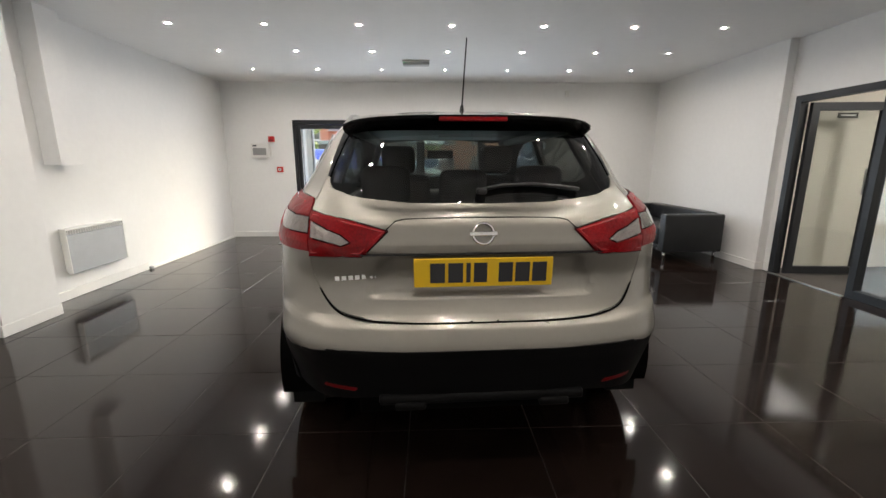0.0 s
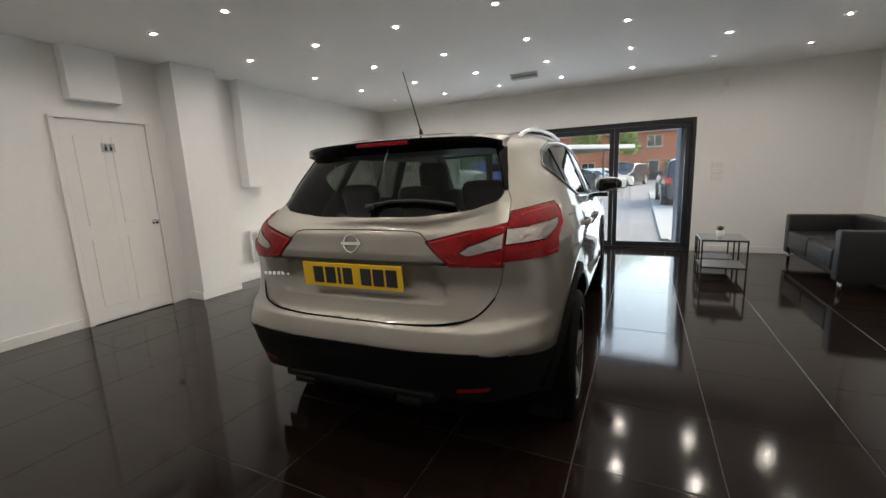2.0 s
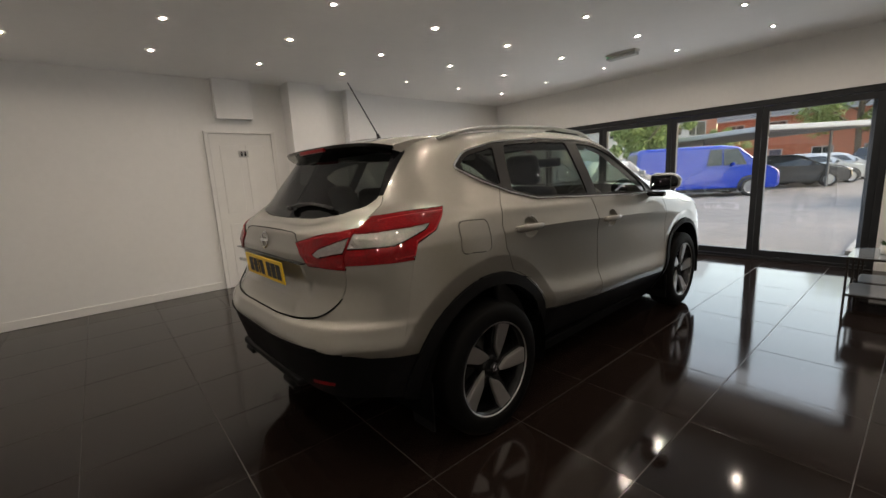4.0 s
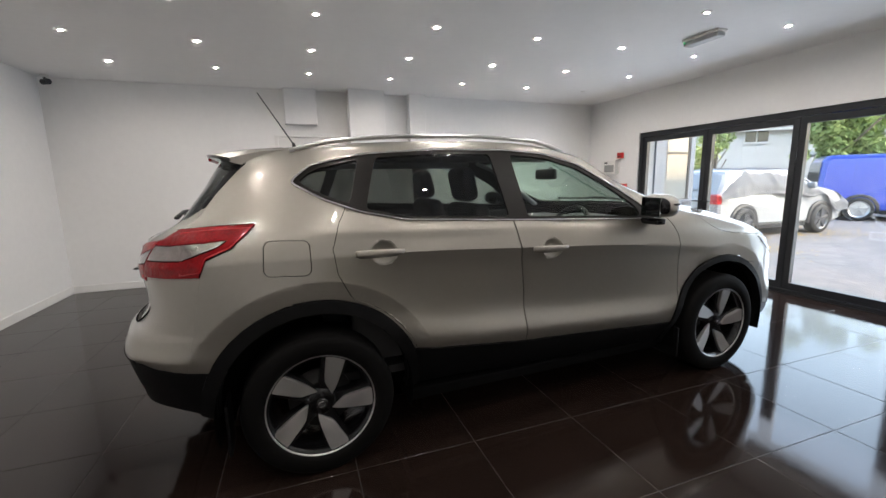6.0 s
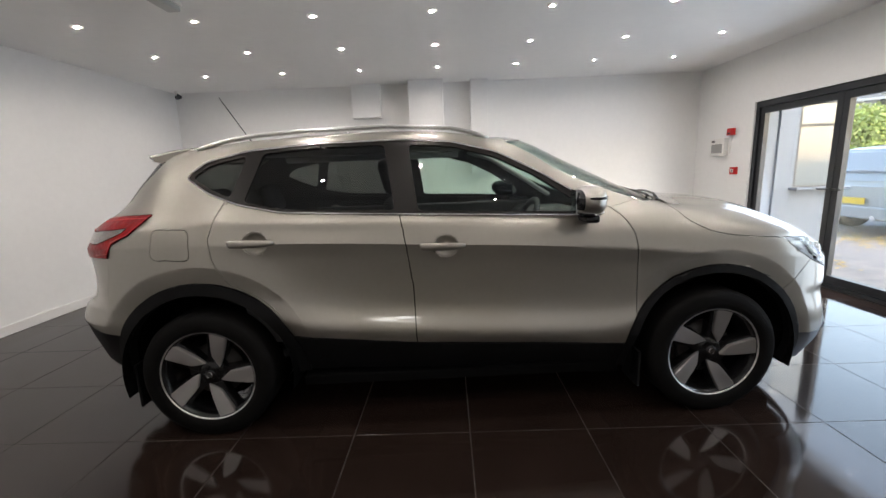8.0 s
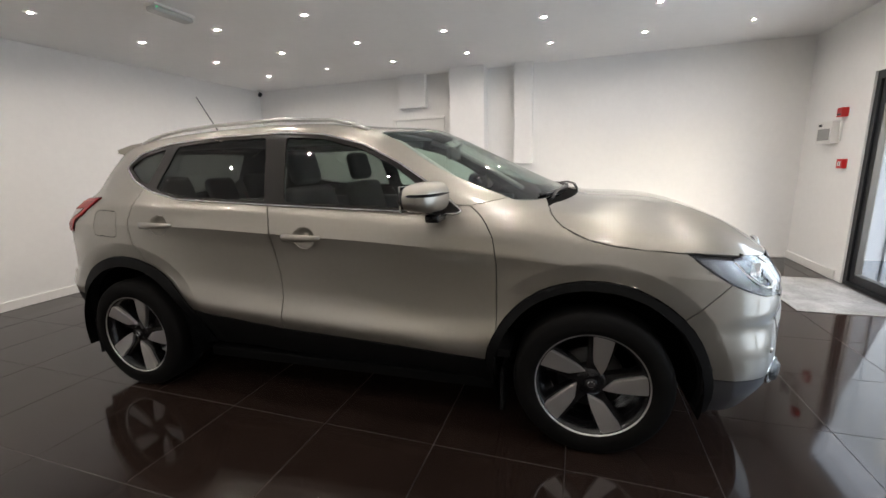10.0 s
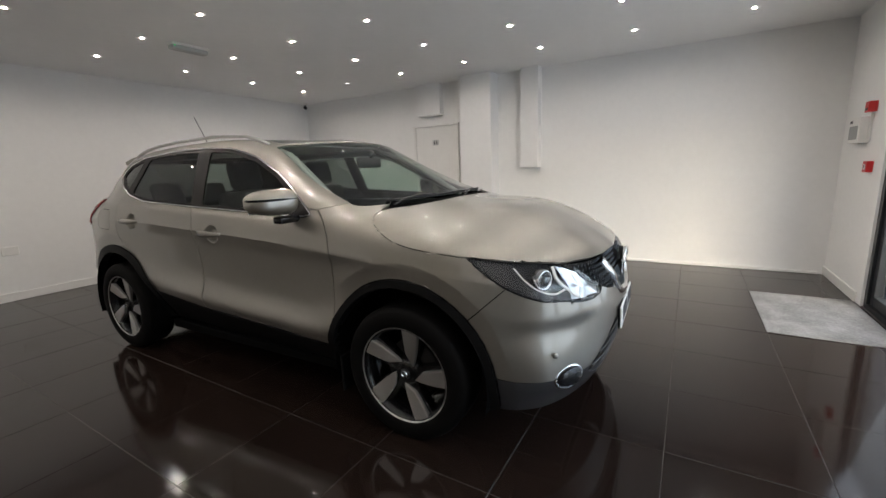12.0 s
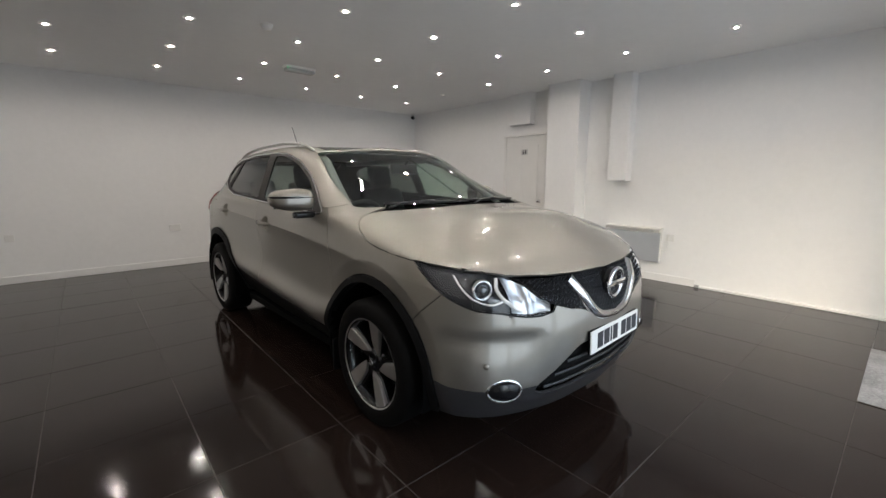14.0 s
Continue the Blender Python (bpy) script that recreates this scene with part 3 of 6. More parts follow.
bonnet = soft([(-.02, 1.268), (.30, 1.25), (.55, 1.188), (.70, 1.128), (.83, 1.095)]) + [(1.1, 1.1), (1.1, 2.5), (-.02, 2.5)]
wing_line = soft([(1.09, 1.16), (1.12, 1.115), (1.14, 1.08), (1.18, 1.04), (1.235, 1.008), (1.32, .974), (1.45, .953), (1.662, .936)])
screen = rounded([(-.3, 1.218), (.2, 1.206), (.42, 1.168), (.60, 1.108), (.70, 1.048), (.742, .985), (.675, .62), (.600, .262), (.47, .365), (.30, .42), (-.3, .447)], 0.03)
pano = rounded([(-.3, .34), (.50, .24), (.50, -.80), (-.3, -.82)], 0.04)
lamp_side = soft([(1.655, .939), (1.78, .926), (1.90, .911), (2.0, .900)]) + [(2.4, .86), (2.4, .70)] + soft([(2.07, .735), (1.98, .753), (1.90, .782), (1.83, .815), (1.75, .866), (1.69, .912)])
nose_line = soft([(-.02, .866), (.22, .868), (.43, .877), (.60, .889), (.70, .9035), (.80, .919)])
lamp = [(.78, .9155), (.70, .9035), (.60, .889), (.525, .815), (.455, .755), (.47, .730)] + soft([(.53, .718), (.60, .722), (.69, .743), (.80, .79)])
grille = [(-.02, .866), (.22, .868), (.43, .877), (.60, .889), (.525, .815), (.455, .755), (.40, .738), (.30, .715), (.20, .675), (.12, .642), (-.02, .630)]
mouth = rounded([(-.3, .55), (.30, .55), (.355, .525), (.535, .405), (.55, .375), (.50, .350), (-.3, .33)], 0.025)
HANDLES = ((-1.005, 1.020), (-.068, .967))


def oval(cy, cz, k=1.0, n=20):
    return [(cy + k * .062 * math.cos(2 * math.pi * i / n), cz + k * .055 * math.sin(2 * math.pi * i / n)) for i in range(n)]


REAR_EDGE = [(-2.4, .632), (-2.13, .624), (-1.97, .582), (-1.6, .540)]   # where the rear bumper's silver meets its black


def rear_edge_z(y):
    for (a, za), (b, zb) in zip(REAR_EDGE, REAR_EDGE[1:]):
        if a <= y <= b:
            return za + (zb - za) * (y - a) / (b - a)
    return .540


def sill_z(y):
    return .468 - (y + .236) * (.0953 if y < -.236 else .0535)


def cut(poly, axis, test, over=0.05, shut=True):
    """Cuts the skin along a polygon that is seen along an axis, where test holds."""
    i, j = {"x": (1, 2), "y": (0, 2), "z": (0, 1)}[axis]
    for k in range(len(poly) if shut else len(poly) - 1):
        a, b = poly[k], poly[(k + 1) % len(poly)]
        d = (b[0] - a[0], b[1] - a[1])
        ln = math.hypot(*d)
        if ln < 1e-6:
            continue
        u = (d[0] / ln, d[1] / ln)
        co, no = [0, 0, 0], [0, 0, 0]
        co[i], co[j], no[i], no[j] = a[0], a[1], -u[1], u[0]
        pick = []
        for f in body.faces:
            c = f.calc_center_median()
            if not test(c, f.normal):
                continue
            s = (c[i] - a[0]) * u[0] + (c[j] - a[1]) * u[1]
            h = abs((c[i] - a[0]) * u[1] - (c[j] - a[1]) * u[0])
            if -over - 0.03 < s < ln + over + 0.03 and h < 0.09:
                pick.append(f)
        if pick:
            geom = list({e for f in pick for e in f.edges} | {v for f in pick for v in f.verts}) + pick
            bmesh.ops.bisect_plane(body, geom=geom, dist=2e-5, plane_co=co, plane_no=no)


def inside(poly, x, y):
    n, r = len(poly), False
    for k in range(n):
        (x0, y0), (x1, y1) = poly[k], poly[(k + 1) % n]
        if (y0 > y) != (y1 > y) and x < (x1 - x0) * (y - y0) / (y1 - y0) + x0:
            r = not r
    return r


flank = lambda c, n: c.x > 0.45 and n.x > 0.15
hindq = lambda c, n: c.y < -1.45
noseq = lambda c, n: c.y > 1.5
upper = lambda c, n: n.z > 0.25 and c.z > 0.8
for cy in (RW, FW):
    cut(arc(cy, HZ, ARCH, -60, 240, 40), "x", lambda c, n: c.x > 0.6)
    cut(arc(cy, HZ, 0.495 if cy < 0 else 0.475, -45, 225, 36), "x", lambda c, n: c.x > 0.6)
    cut(arc(cy, HZ, 0.578 if cy < 0 else 0.552, -8, 188, 36), "x", lambda c, n: c.x > 0.6 and c.z < 1.0)
for poly in (dlo, g_quarter, g_rear, g_front, flap):
    cut(poly, "x", flank)
for hy, hz in HANDLES:
    cut(oval(hy, hz), "x", flank, 0.004)
cut(d_rear, "x", lambda c, n: flank(c, n) and c.z < 1.26)
cut(d_front, "x", lambda c, n: flank(c, n) and c.z < 1.16)
cut(tail, "x", lambda c, n: c.x > 0.60 and c.y < -1.4)
cut(tail_white, "x", lambda c, n: c.x > 0.60 and c.y < -1.4)
cut([(-1.05, sill_z(-1.05)), (-.86, sill_z(-.86))], "x", flank, shut=False)
cut([(.885, sill_z(.885)), (1.02, sill_z(1.02))], "x", flank, shut=False)
cut([(.70, 1.1098), (1.06, 1.1746)], "x", lambda c, n: c.x > .6 and c.z < 1.2, shut=False)
cut(REAR_EDGE, "x", lambda c, n: c.y < -1.5, shut=False)
for z in (.692, .704, .716, .728, .742, .76):
    cut([(-.02, z), (1.0, z)], "y", lambda c, n: c.y < -1.75, shut=False)
cut([(1.6, .418), (2.4, .389)], "x", lambda c, n: c.y > 1.6 and c.x > .3)
cut([(1.66, .655), (1.84, .82)], "x", lambda c, n: c.x > .6 and c.y > 1.5)
cut([(-1.83, .605), (-1.757, .965)], "x", lambda c, n: c.x > .6 and c.y < -1.5)
for poly in (gate, gate_glass, tail_in, tail_in_w, recess, [(.5, 1.240), (.66, 1.240)]):
    cut(poly, "y", hindq)
for poly in (lamp, grille, mouth):
    cut(poly, "y", lambda c, n: noseq(c, n) and c.x < .74)
cut([(.70, .70), (.70, .96)], "y", noseq, shut=False)
cut(lamp_side, "x", lambda c, n: c.x > .66 and c.y > 1.6)
cut(wing_line, "x", lambda c, n: c.x > .6 and c.z > .88, shut=False)
for poly in (bonnet, screen, pano):
    cut(poly, "z", upper)

for v in body.verts:
    for cy, r0, r1 in ((RW, .495, .578), (FW, .475, .552)):
        d = math.hypot(v.co.y - cy, v.co.z - HZ)
        if v.co.x > .6 and d < r1 - .002:
            v.co.x -= .016 * min(1.0, (r1 - d) / (r1 - r0)) * (1.0 if cy < 0 else max(0.0, min(1.0, (v.co.y - .91) / .16)))
    x, y, z = v.co
    if y > 1.75 and .38 < z < .715 and x > .45:
        ramp = lambda t: max(0.0, min(1.0, t)) ** 2 * (3 - 2 * max(0.0, min(1.0, t)))
        v.co.y -= .020 * ramp((x - .52) / .06) * ramp((.668 - z) / .045) * max(0.0, min(1.0, (z - .41) / .22)) * ramp((y - 1.76) / .12)
    if 1.25 < y < 2.12 and z > .86 and v.normal.z > .3:
        # the raised middle of the bonnet
        edge = .60 - .30 * (y - 1.25) / .85
        k = max(0.0, min(1.0, (edge + .05 - x) / .10))
        v.co.z += .007 * k * k * (3 - 2 * k) * min(1.0, (y - 1.25) / .2) * min(1.0, (2.12 - y) / .15)
    if y < -1.75 and .60 < z < .90:
        # a shelf under the tailgate: drawn in above it, standing out below
        step_in = max(0.0, min(1.0, (z - .698) / .030))
        step_in = step_in * step_in * (3 - 2 * step_in)
        v.co.y += (.013 * step_in * max(0.0, min(1.0, (.82 - z) / .08)) - .012 * (1 - step_in)) * min(1.0, (-1.75 - y) / .15)
    if v.co.y < -1.9 and inside(recess, v.co.x, v.co.z) and min(abs(v.co.z - .79), abs(v.co.z - .96)) > .004:
        v.co.y += .011
bmesh.ops.remove_doubles(body, verts=body.verts[:], dist=0.0032)
bmesh.ops.dissolve_degenerate(body, dist=6e-4, edges=body.edges[:])
body.normal_update()


def over_wing(x, y, z):
    """Whether a point of the front lies on the bonnet's side of its gap."""
    line, t = (wing_line, y) if y < 1.66 else (lamp_side[:13], y) if x > .70 else (nose_line, x)
    for (a, za), (b, zb) in zip(line, line[1:]):
        if a <= t <= b:
            return z > za + (zb - za) * (t - a) / (b - a)
    return y < 1.66 and t > line[-1][0] and z > .936


def kind_of(f):
    c, n = f.calc_center_median(), f.normal
    x, y, z = c
    for cy, ra in ((RW, .495), (FW, .475)):
        d = math.hypot(y - cy, z - HZ)
        if x > 0.6 and d < ARCH:
            return "hole"
        if x > 0.6 and d < ra and z < .86:
            return "rear_arch_trim" if cy < 0 else "front_arch_trim"
    if x > .45 and n.x > .15 and z > 1.06:
        if inside(g_quarter, y, z):
            return "quarter_window"
        if inside(g_rear, y, z):
            return "rear_door_window"
        if inside(g_front, y, z):
            return "front_door_window"
        if inside(dlo, y, z):
            return "window_surround"
    if y < -1.4 and x > 0.659 and inside(tail, y, z):
        return "tail_white" if inside(tail_white, y, z) else "tail_red"
    if y < -1.45:
        if inside(gate_glass, x, z):
            return "rear_window"
        if inside(tail_in_w, x, z):
            return "gate_white"
        if inside(tail_in, x, z):
            return "gate_red"
        if inside(gate, x, z):
            return "gate_trim" if z > 1.240 and x > .3 or z > 1.33 else "tailgate"
        if z < rear_edge_z(y) and y < -1.62:
            return "rear_bumper_lower"
        if z < .955 and y < -1.83 + (z - .605) * .2028:
            return "rear_bumper"
    if n.z > .25 and z > .8:
        if inside(screen, x, y):
            return "windscreen"
        if inside(pano, x, y) and z > 1.5:
            return "glass_roof"
    if y > 1.08 and .85 < z < 1.2 and over_wing(x, y, z):
        if inside(bonnet, x, y):
            return "bonnet"
        if z > 1.06 and n.z > .25:
            return "cowl"
    if y > 1.5:
        if inside(lamp_side, y, z) if x > .70 else inside(lamp, x, z):
            return "headlamp"
        if inside(grille, x, z):
            return "grille"
        if inside(mouth, x, z):
            return "lower_grille"
        if z < .418 - (y - 1.6) * .036 and y > 1.62:
            return "front_bumper_lower"
        if y > 1.66 + (z - .655) * 1.10 and z < .93:
            return "front_bumper"
    if x > .45 and n.x > .1:
        if inside(flap, y, z):
            return "fuel_flap"
        if any(inside(oval(hy, hz), y, z) for hy, hz in HANDLES):
            return "cup"
        if z < 1.25 and inside(d_rear, y, z):
            return "rear_door"
        if z < 1.16 and inside(d_front, y, z):
            return "front_door"
        if z < sill_z(y) and -1.1 < y < 1.0:
            return "sill"
    if z > 1.135 + (y - .84) * .18 or y < -.2:
        return "body_side"
    return "front_wing"


bags = {}
for f in body.faces:
    bags.setdefault(kind_of(f), []).append(f)


def panel(faces, lift=0.0, lip=0.014, gap=0.0022, both=False, mirror=False, shift=(0, 0, 0)):
    """A panel of the skin as its own bmesh, its edge drawn in a little and turned inwards."""
    bm = bmesh.new()
    made = {}
    for f in faces:
        q = []
        for v in f.verts:
            if v not in made:
                made[v] = bm.verts.new(v.co + v.normal * lift + Vector(shift))
            q.append(made[v])
        bm.faces.new(q)
    bm.normal_update()
    nrm = {v: v.normal.copy() for v in bm.verts}
    rim = [e for e in bm.edges if len(e.link_faces) == 1 and not all(abs(v.co.x) < 1e-4 for v in e.verts)]
    push = {}
    for e in rim:
        a, b = e.verts
        c = e.link_faces[0].calc_center_median()
        d = (b.co - a.co)
        if d.length < 1e-7:
            continue
        d.normalize()
        inn = (c - a.co) - d * (c - a.co).dot(d)
        if inn.length > 1e-7:
            inn.normalize()
            for v in (a, b):
                push[v] = push.get(v, Vector()) + inn
    for v, d in push.items():
        if d.length > 1e-6:
            d = d.normalized() * gap
            if abs(v.co.x) < 1e-4:
                d.x = 0
            v.co += d
    for e in bm.edges:
        if len(e.link_faces) == 2 and -1.0 < e.verts[0].co.y < .9 and .93 < e.verts[0].co.z < 1.03 and e.calc_face_angle(0) > .16:
            e.smooth = False
    if lip and rim:
        low = {v: bm.verts.new(v.co - nrm[v] * lip) for v in {w for e in rim for w in e.verts}}
        for e in rim:
            a, b = e.verts
            fl = e.link_faces[0]
            lo = [l for l in fl.loops if l.edge == e][0]
            s, t = lo.vert, lo.link_loop_next.vert
            bm.faces.new((t, s, low[s], low[t]))
            e.smooth = False
    if both or mirror:
        if both:
            dup = bmesh.ops.duplicate(bm, geom=bm.faces[:])
            vs = [g for g in dup["geom"] if isinstance(g, bmesh.types.BMVert)]
            fs = [g for g in dup["geom"] if isinstance(g, bmesh.types.BMFace)]
        else:
            vs, fs = bm.verts[:], bm.faces[:]
        for v in vs:
            v.co.x = -v.co.x
        bmesh.ops.reverse_faces(bm, faces=fs)
        bmesh.ops.remove_doubles(bm, verts=[v for v in bm.verts if abs(v.co.x) < 2e-3], dist=1e-3)
    return bm


SIDES = ((1, "offside"), (-1, "nearside"))
for nm, mt, lb in (("bonnet", PAINT, "silver painted bonnet"),
                   ("front_bumper", PAINT, "silver painted front bumper")):
    PART = part(nm, panel(bags[nm], both=True), mt, CAR, lb, True)
part("tailgate", panel(bags["tailgate"], both=True, gap=0.0028), PAINT, CAR, "silver painted tailgate", True)
part("rear_bumper", panel(bags["rear_bumper"], both=True, gap=0.0003, lip=0.004), PAINT, CAR, "silver painted upper rear bumper", True)
GATE, NOSE = bpy.data.objects["tailgate"], bpy.data.objects["front_bumper"]
part("rear_bumper_lower", panel(bags["rear_bumper_lower"], both=True, lift=0.002), CLAD, CAR, "black plastic lower rear bumper", True)
part("front_bumper_lower", panel(bags["front_bumper_lower"], both=True), mat("dark_silver_valance", (0.045, 0.045, 0.048), 0.32, 0.3, var=0.1, scale=8, coat=0.5), CAR, "dark lower front bumper", True)
part("lower_grille", panel(bags["lower_grille"], both=True, lift=-0.03), CLAD, NOSE, "black lower intake", True)
part("windscreen", panel(bags["windscreen"], both=True, lift=-0.003, gap=0.001), CLEAR, CAR, "clear green-tinted windscreen", True).visible_shadow = False
part("rear_window", panel(bags["rear_window"], both=True, lift=-0.003, gap=0.001), TINT, GATE, "dark privacy glass rear window", True).visible_shadow = False
part("glass_surround", panel(bags["gate_trim"], both=True, lift=0.001), GLOSS, GATE, "gloss black trim beside the rear window", True)
part("glass_roof", panel(bags["glass_roof"], both=True, lift=-0.001), GLOSS, CAR, "black panoramic glass roof", True)
part("grille", panel(bags["grille"], both=True, lift=-0.022), CLAD, CAR, "black honeycomb radiator grille", True)
GRILLE = bpy.data.objects["grille"]
for sd, _ in SIDES:
    mr = sd < 0
    part("body_side", panel(bags["body_side"], mirror=mr, gap=0.0003), PAINT, CAR, "silver painted body side and roof frame", True)
    part("front_wing", panel(bags["front_wing"], mirror=mr), PAINT, CAR, "silver painted front wing", True)
    rd = part("rear_door", panel(bags["rear_door"], mirror=mr, gap=0.003), PAINT, CAR, "silver painted rear door", True)
    fd = part("front_door", panel(bags["front_door"], mirror=mr, gap=0.0028), PAINT, CAR, "silver painted front door", True)
    part("sill", panel(bags["sill"], mirror=mr, lift=0.004), CLAD, CAR, "black plastic sill", True)
    part("rear_arch_trim", panel(bags["rear_arch_trim"], mirror=mr, lift=0.011, lip=0.05), CLAD, CAR, "black plastic wheel arch trim", True)
    part("front_arch_trim", panel(bags["front_arch_trim"], mirror=mr, lift=0.011, lip=0.05), CLAD, CAR, "black plastic wheel arch trim", True)
    part("window_surround", panel(bags["window_surround"], mirror=mr, lift=0.001, gap=0.0), TRIMS, CAR, "satin dark window pillars", True)
    part("quarter_window", panel(bags["quarter_window"], mirror=mr, lift=-0.004, gap=0.001), TINT, CAR, "dark privacy glass", True).visible_shadow = False
    part("window", panel(bags["rear_door_window"], mirror=mr, lift=-0.004, gap=0.001), TINT, rd, "dark privacy glass", True).visible_shadow = False
    part("window", panel(bags["front_door_window"], mirror=mr, lift=-0.004, gap=0.001), CLEAR, fd, "clear green-tinted glass", True).visible_shadow = False
    tl = part("tail_lamp", panel(bags["tail_red"], mirror=mr, lift=0.006, gap=0.0025), LENS_R, CAR, "red wrap-round tail lamp", True)
    part("reversing_lens", panel(bags["tail_white"], mirror=mr, lift=0.007, gap=0.003), LENS_W, tl, "clear reversing lamp lens", True)
    tg = part("tailgate_lamp", panel(bags["gate_red"], mirror=mr, lift=0.006, gap=0.0025), LENS_R, GATE, "red inner tail lamp", True)
    part("clear_lens", panel(bags["gate_white"], mirror=mr, lift=0.007, gap=0.003), LENS_W, GATE, "clear inner lamp lens", True)
    for nm, pts, host, mt, w in (("lamp_seal", [on_rear(x, z, .004) for x, z in tail_in], tg, GLOSS, .0018),
                                 ("lamp_seal", [on_side(max(y, -1.845), z, .005) for y, z in tail[1:8]], tl, GLOSS, .0018)):
        bm = tube(bmesh.new(), [(sd * q.x, q.y, q.z) for q in pts], w, 6, pts[0] == pts[-1])
        part(nm, bm, mt, host, "", True)
    for host, grip, loop in ((tg, on_rear, tail_in), (tl, on_side, [(max(y, -1.84), z) for y, z in tail[1:]])):
        cx, cz = sum(q[0] for q in loop) / len(loop), sum(q[1] for q in loop) / len(loop)
        bars = [grip(cx + (a - cx) * .90, cz + (z - cz) * .80, .0075) for a, z in loop]
        part("light_bar", tube(bmesh.new(), [(sd * q.x, q.y, q.z) for q in bars], .0034, 6, True), LENS_D, host, "bright red light bar", True)
    hl = part("headlamp", panel(bags["headlamp"], mirror=mr, lip=0.0, gap=0.0, shift=(-.018, -.045, -.004)), BUCKET, CAR, "headlamp with projector and clear lens", True)
    rim_line = [on_nose(x, z, -.001) for x, z in lamp[4:] if x < .70] + [on_side(y, z, -.001) for y, z in lamp_side[15:] if y < 2.0 and z < .93]
    part("lamp_seal", tube(bmesh.new(), [(sd * q.x, q.y, q.z) for q in rim_line], .0042, 6), GLOSS, hl, "", True)
    lens = part("lens", panel(bags["headlamp"], mirror=mr, lift=0.0005, lip=0.0, gap=0.001), LAMPG, hl, "clear lens", True)
    lens.visible_shadow = False
    q = on_nose(.735, .842, -0.020)
    turn_in = pose(sd * q.x, q.y, q.z, 0, 0, 90 - sd * 26)
    part("projector", lathe([(0.0, .026), (.012, .025), (.022, .019), (.028, .008), (.030, -.01)], 28, "X"), LENS_P, hl, "round projector lens", True, m=turn_in)
    part("projector_ring", lathe([(.030, -.01), (.031, .006), (.037, .012), (.044, .012), (.047, .004), (.047, -.02)], 32, "X"), CHROME, hl, "chrome projector ring", True, m=turn_in)
    for nm, line, w in (("light_guide", ((.795, .895), (.792, .84), (.770, .795), (.725, .778), (.685, .790)), .0050),
                        ("light_guide", ((.665, .885), (.685, .840), (.670, .795), (.640, .762), (.610, .744)), .0085)):
        bm = tube(bmesh.new(), [on_nose(x, z, -0.010) for x, z in soft(line, 4)], w, 8, flat=0.6)
        if mr:
            for v in bm.verts:
                v.co.x = -v.co.x
            bmesh.ops.reverse_faces(bm, faces=bm.faces[:])
        part(nm, bm, PLAST_W, hl, "white daytime running strip", True)
    bm = bmesh.new()
    rows = []
    for i in range(15):
        x = .478 + .175 * i / 14
        up = .889 - max(0.0, .60 - x) * .95 - .010 + (.012 if x > .62 else 0.0)
        dn = .722 + .35 * max(0.0, x - .60) ** 1.2 + .008
        row = []
        for j in range(9):
            w_ = j / 8
            dip = .012 + .026 * abs(math.sin(math.pi * 2 * i / 14)) ** .5 * (1 - .5 * (2 * w_ - 1) ** 2)
            q = on_nose(x, dn + (up - dn) * w_, -dip)
            row.append(bm.verts.new((sd * q.x, q.y, q.z)))
        rows.append(row)
    for a, b in zip(rows, rows[1:]):
        for i in range(8):
            bm.faces.new((a[i], b[i], b[i + 1], a[i + 1])[::sd])
    part("reflector", bm, REFLECT, hl, "bright headlamp reflector", True)
    # chrome line round the side windows
    ring = [on_side(y, z, 0.004) for y, z in dlo]
    bm = tube(bmesh.new(), [(p.x * sd, p.y, p.z) for p in ring], 0.0062, 6, True)
    part("chrome_window_line", bm, CHROME, CAR, "chrome strip round the windows", True)
    # door handles with their recesses
    for dr, (hy, hz) in zip((rd, fd), HANDLES):
        bm = bmesh.new()
        rings = []
        for k, dip in ((1.32, .0075), (1.10, .004), (1.0, .0035), (.88, .012), (.66, .022), (.40, .027), (.15, .028)):
            row = [on_side(y, z, -dip) for y, z in oval(hy, hz, k)]
            rings.append([bm.verts.new((sd * q.x, q.y, q.z)) for q in row])
        for a, b in zip(rings, rings[1:]):
            for k in range(20):
                bm.faces.new((a[k], b[k], b[(k + 1) % 20], a[(k + 1) % 20])[::sd])
        bm.faces.new(rings[-1][::sd])
        part("handle_cup", bm, PAINT, dr, "silver cup behind the handle", True)
        p = on_side(hy, hz)
        bm = bmesh.new()
        rings = []
        for d, o, h in ((-.135, .001, .006), (-.130, .012, .014), (-.115, .024, .0185), (-.06, .033, .0195), (0, .036, .0185), (.055, .034, .016), (.085, .024, .013), (.098, .010, .009), (.102, .001, .004)):
            c0 = on_side(hy + d * .98, hz)
            row = []
            for t in (math.pi / 6 * k for k in range(12)):
                row.append(bm.verts.new((sd * (c0.x + o - .010 + .010 * math.cos(t) * min(1, o / .012)), c0.y, c0.z + .003 + h * math.sin(t))))
            rings.append(row)
        for a, b in zip(rings, rings[1:]):
            for k in range(12):
                bm.faces.new((a[k], a[(k + 1) % 12], b[(k + 1) % 12], b[k]))
        bm.faces.new(rings[0][::-1]), bm.faces.new(rings[-1])
        bmesh.ops.recalc_face_normals(bm, faces=bm.faces[:])
        part("handle", bm, PAINT, dr, "silver door handle", True)
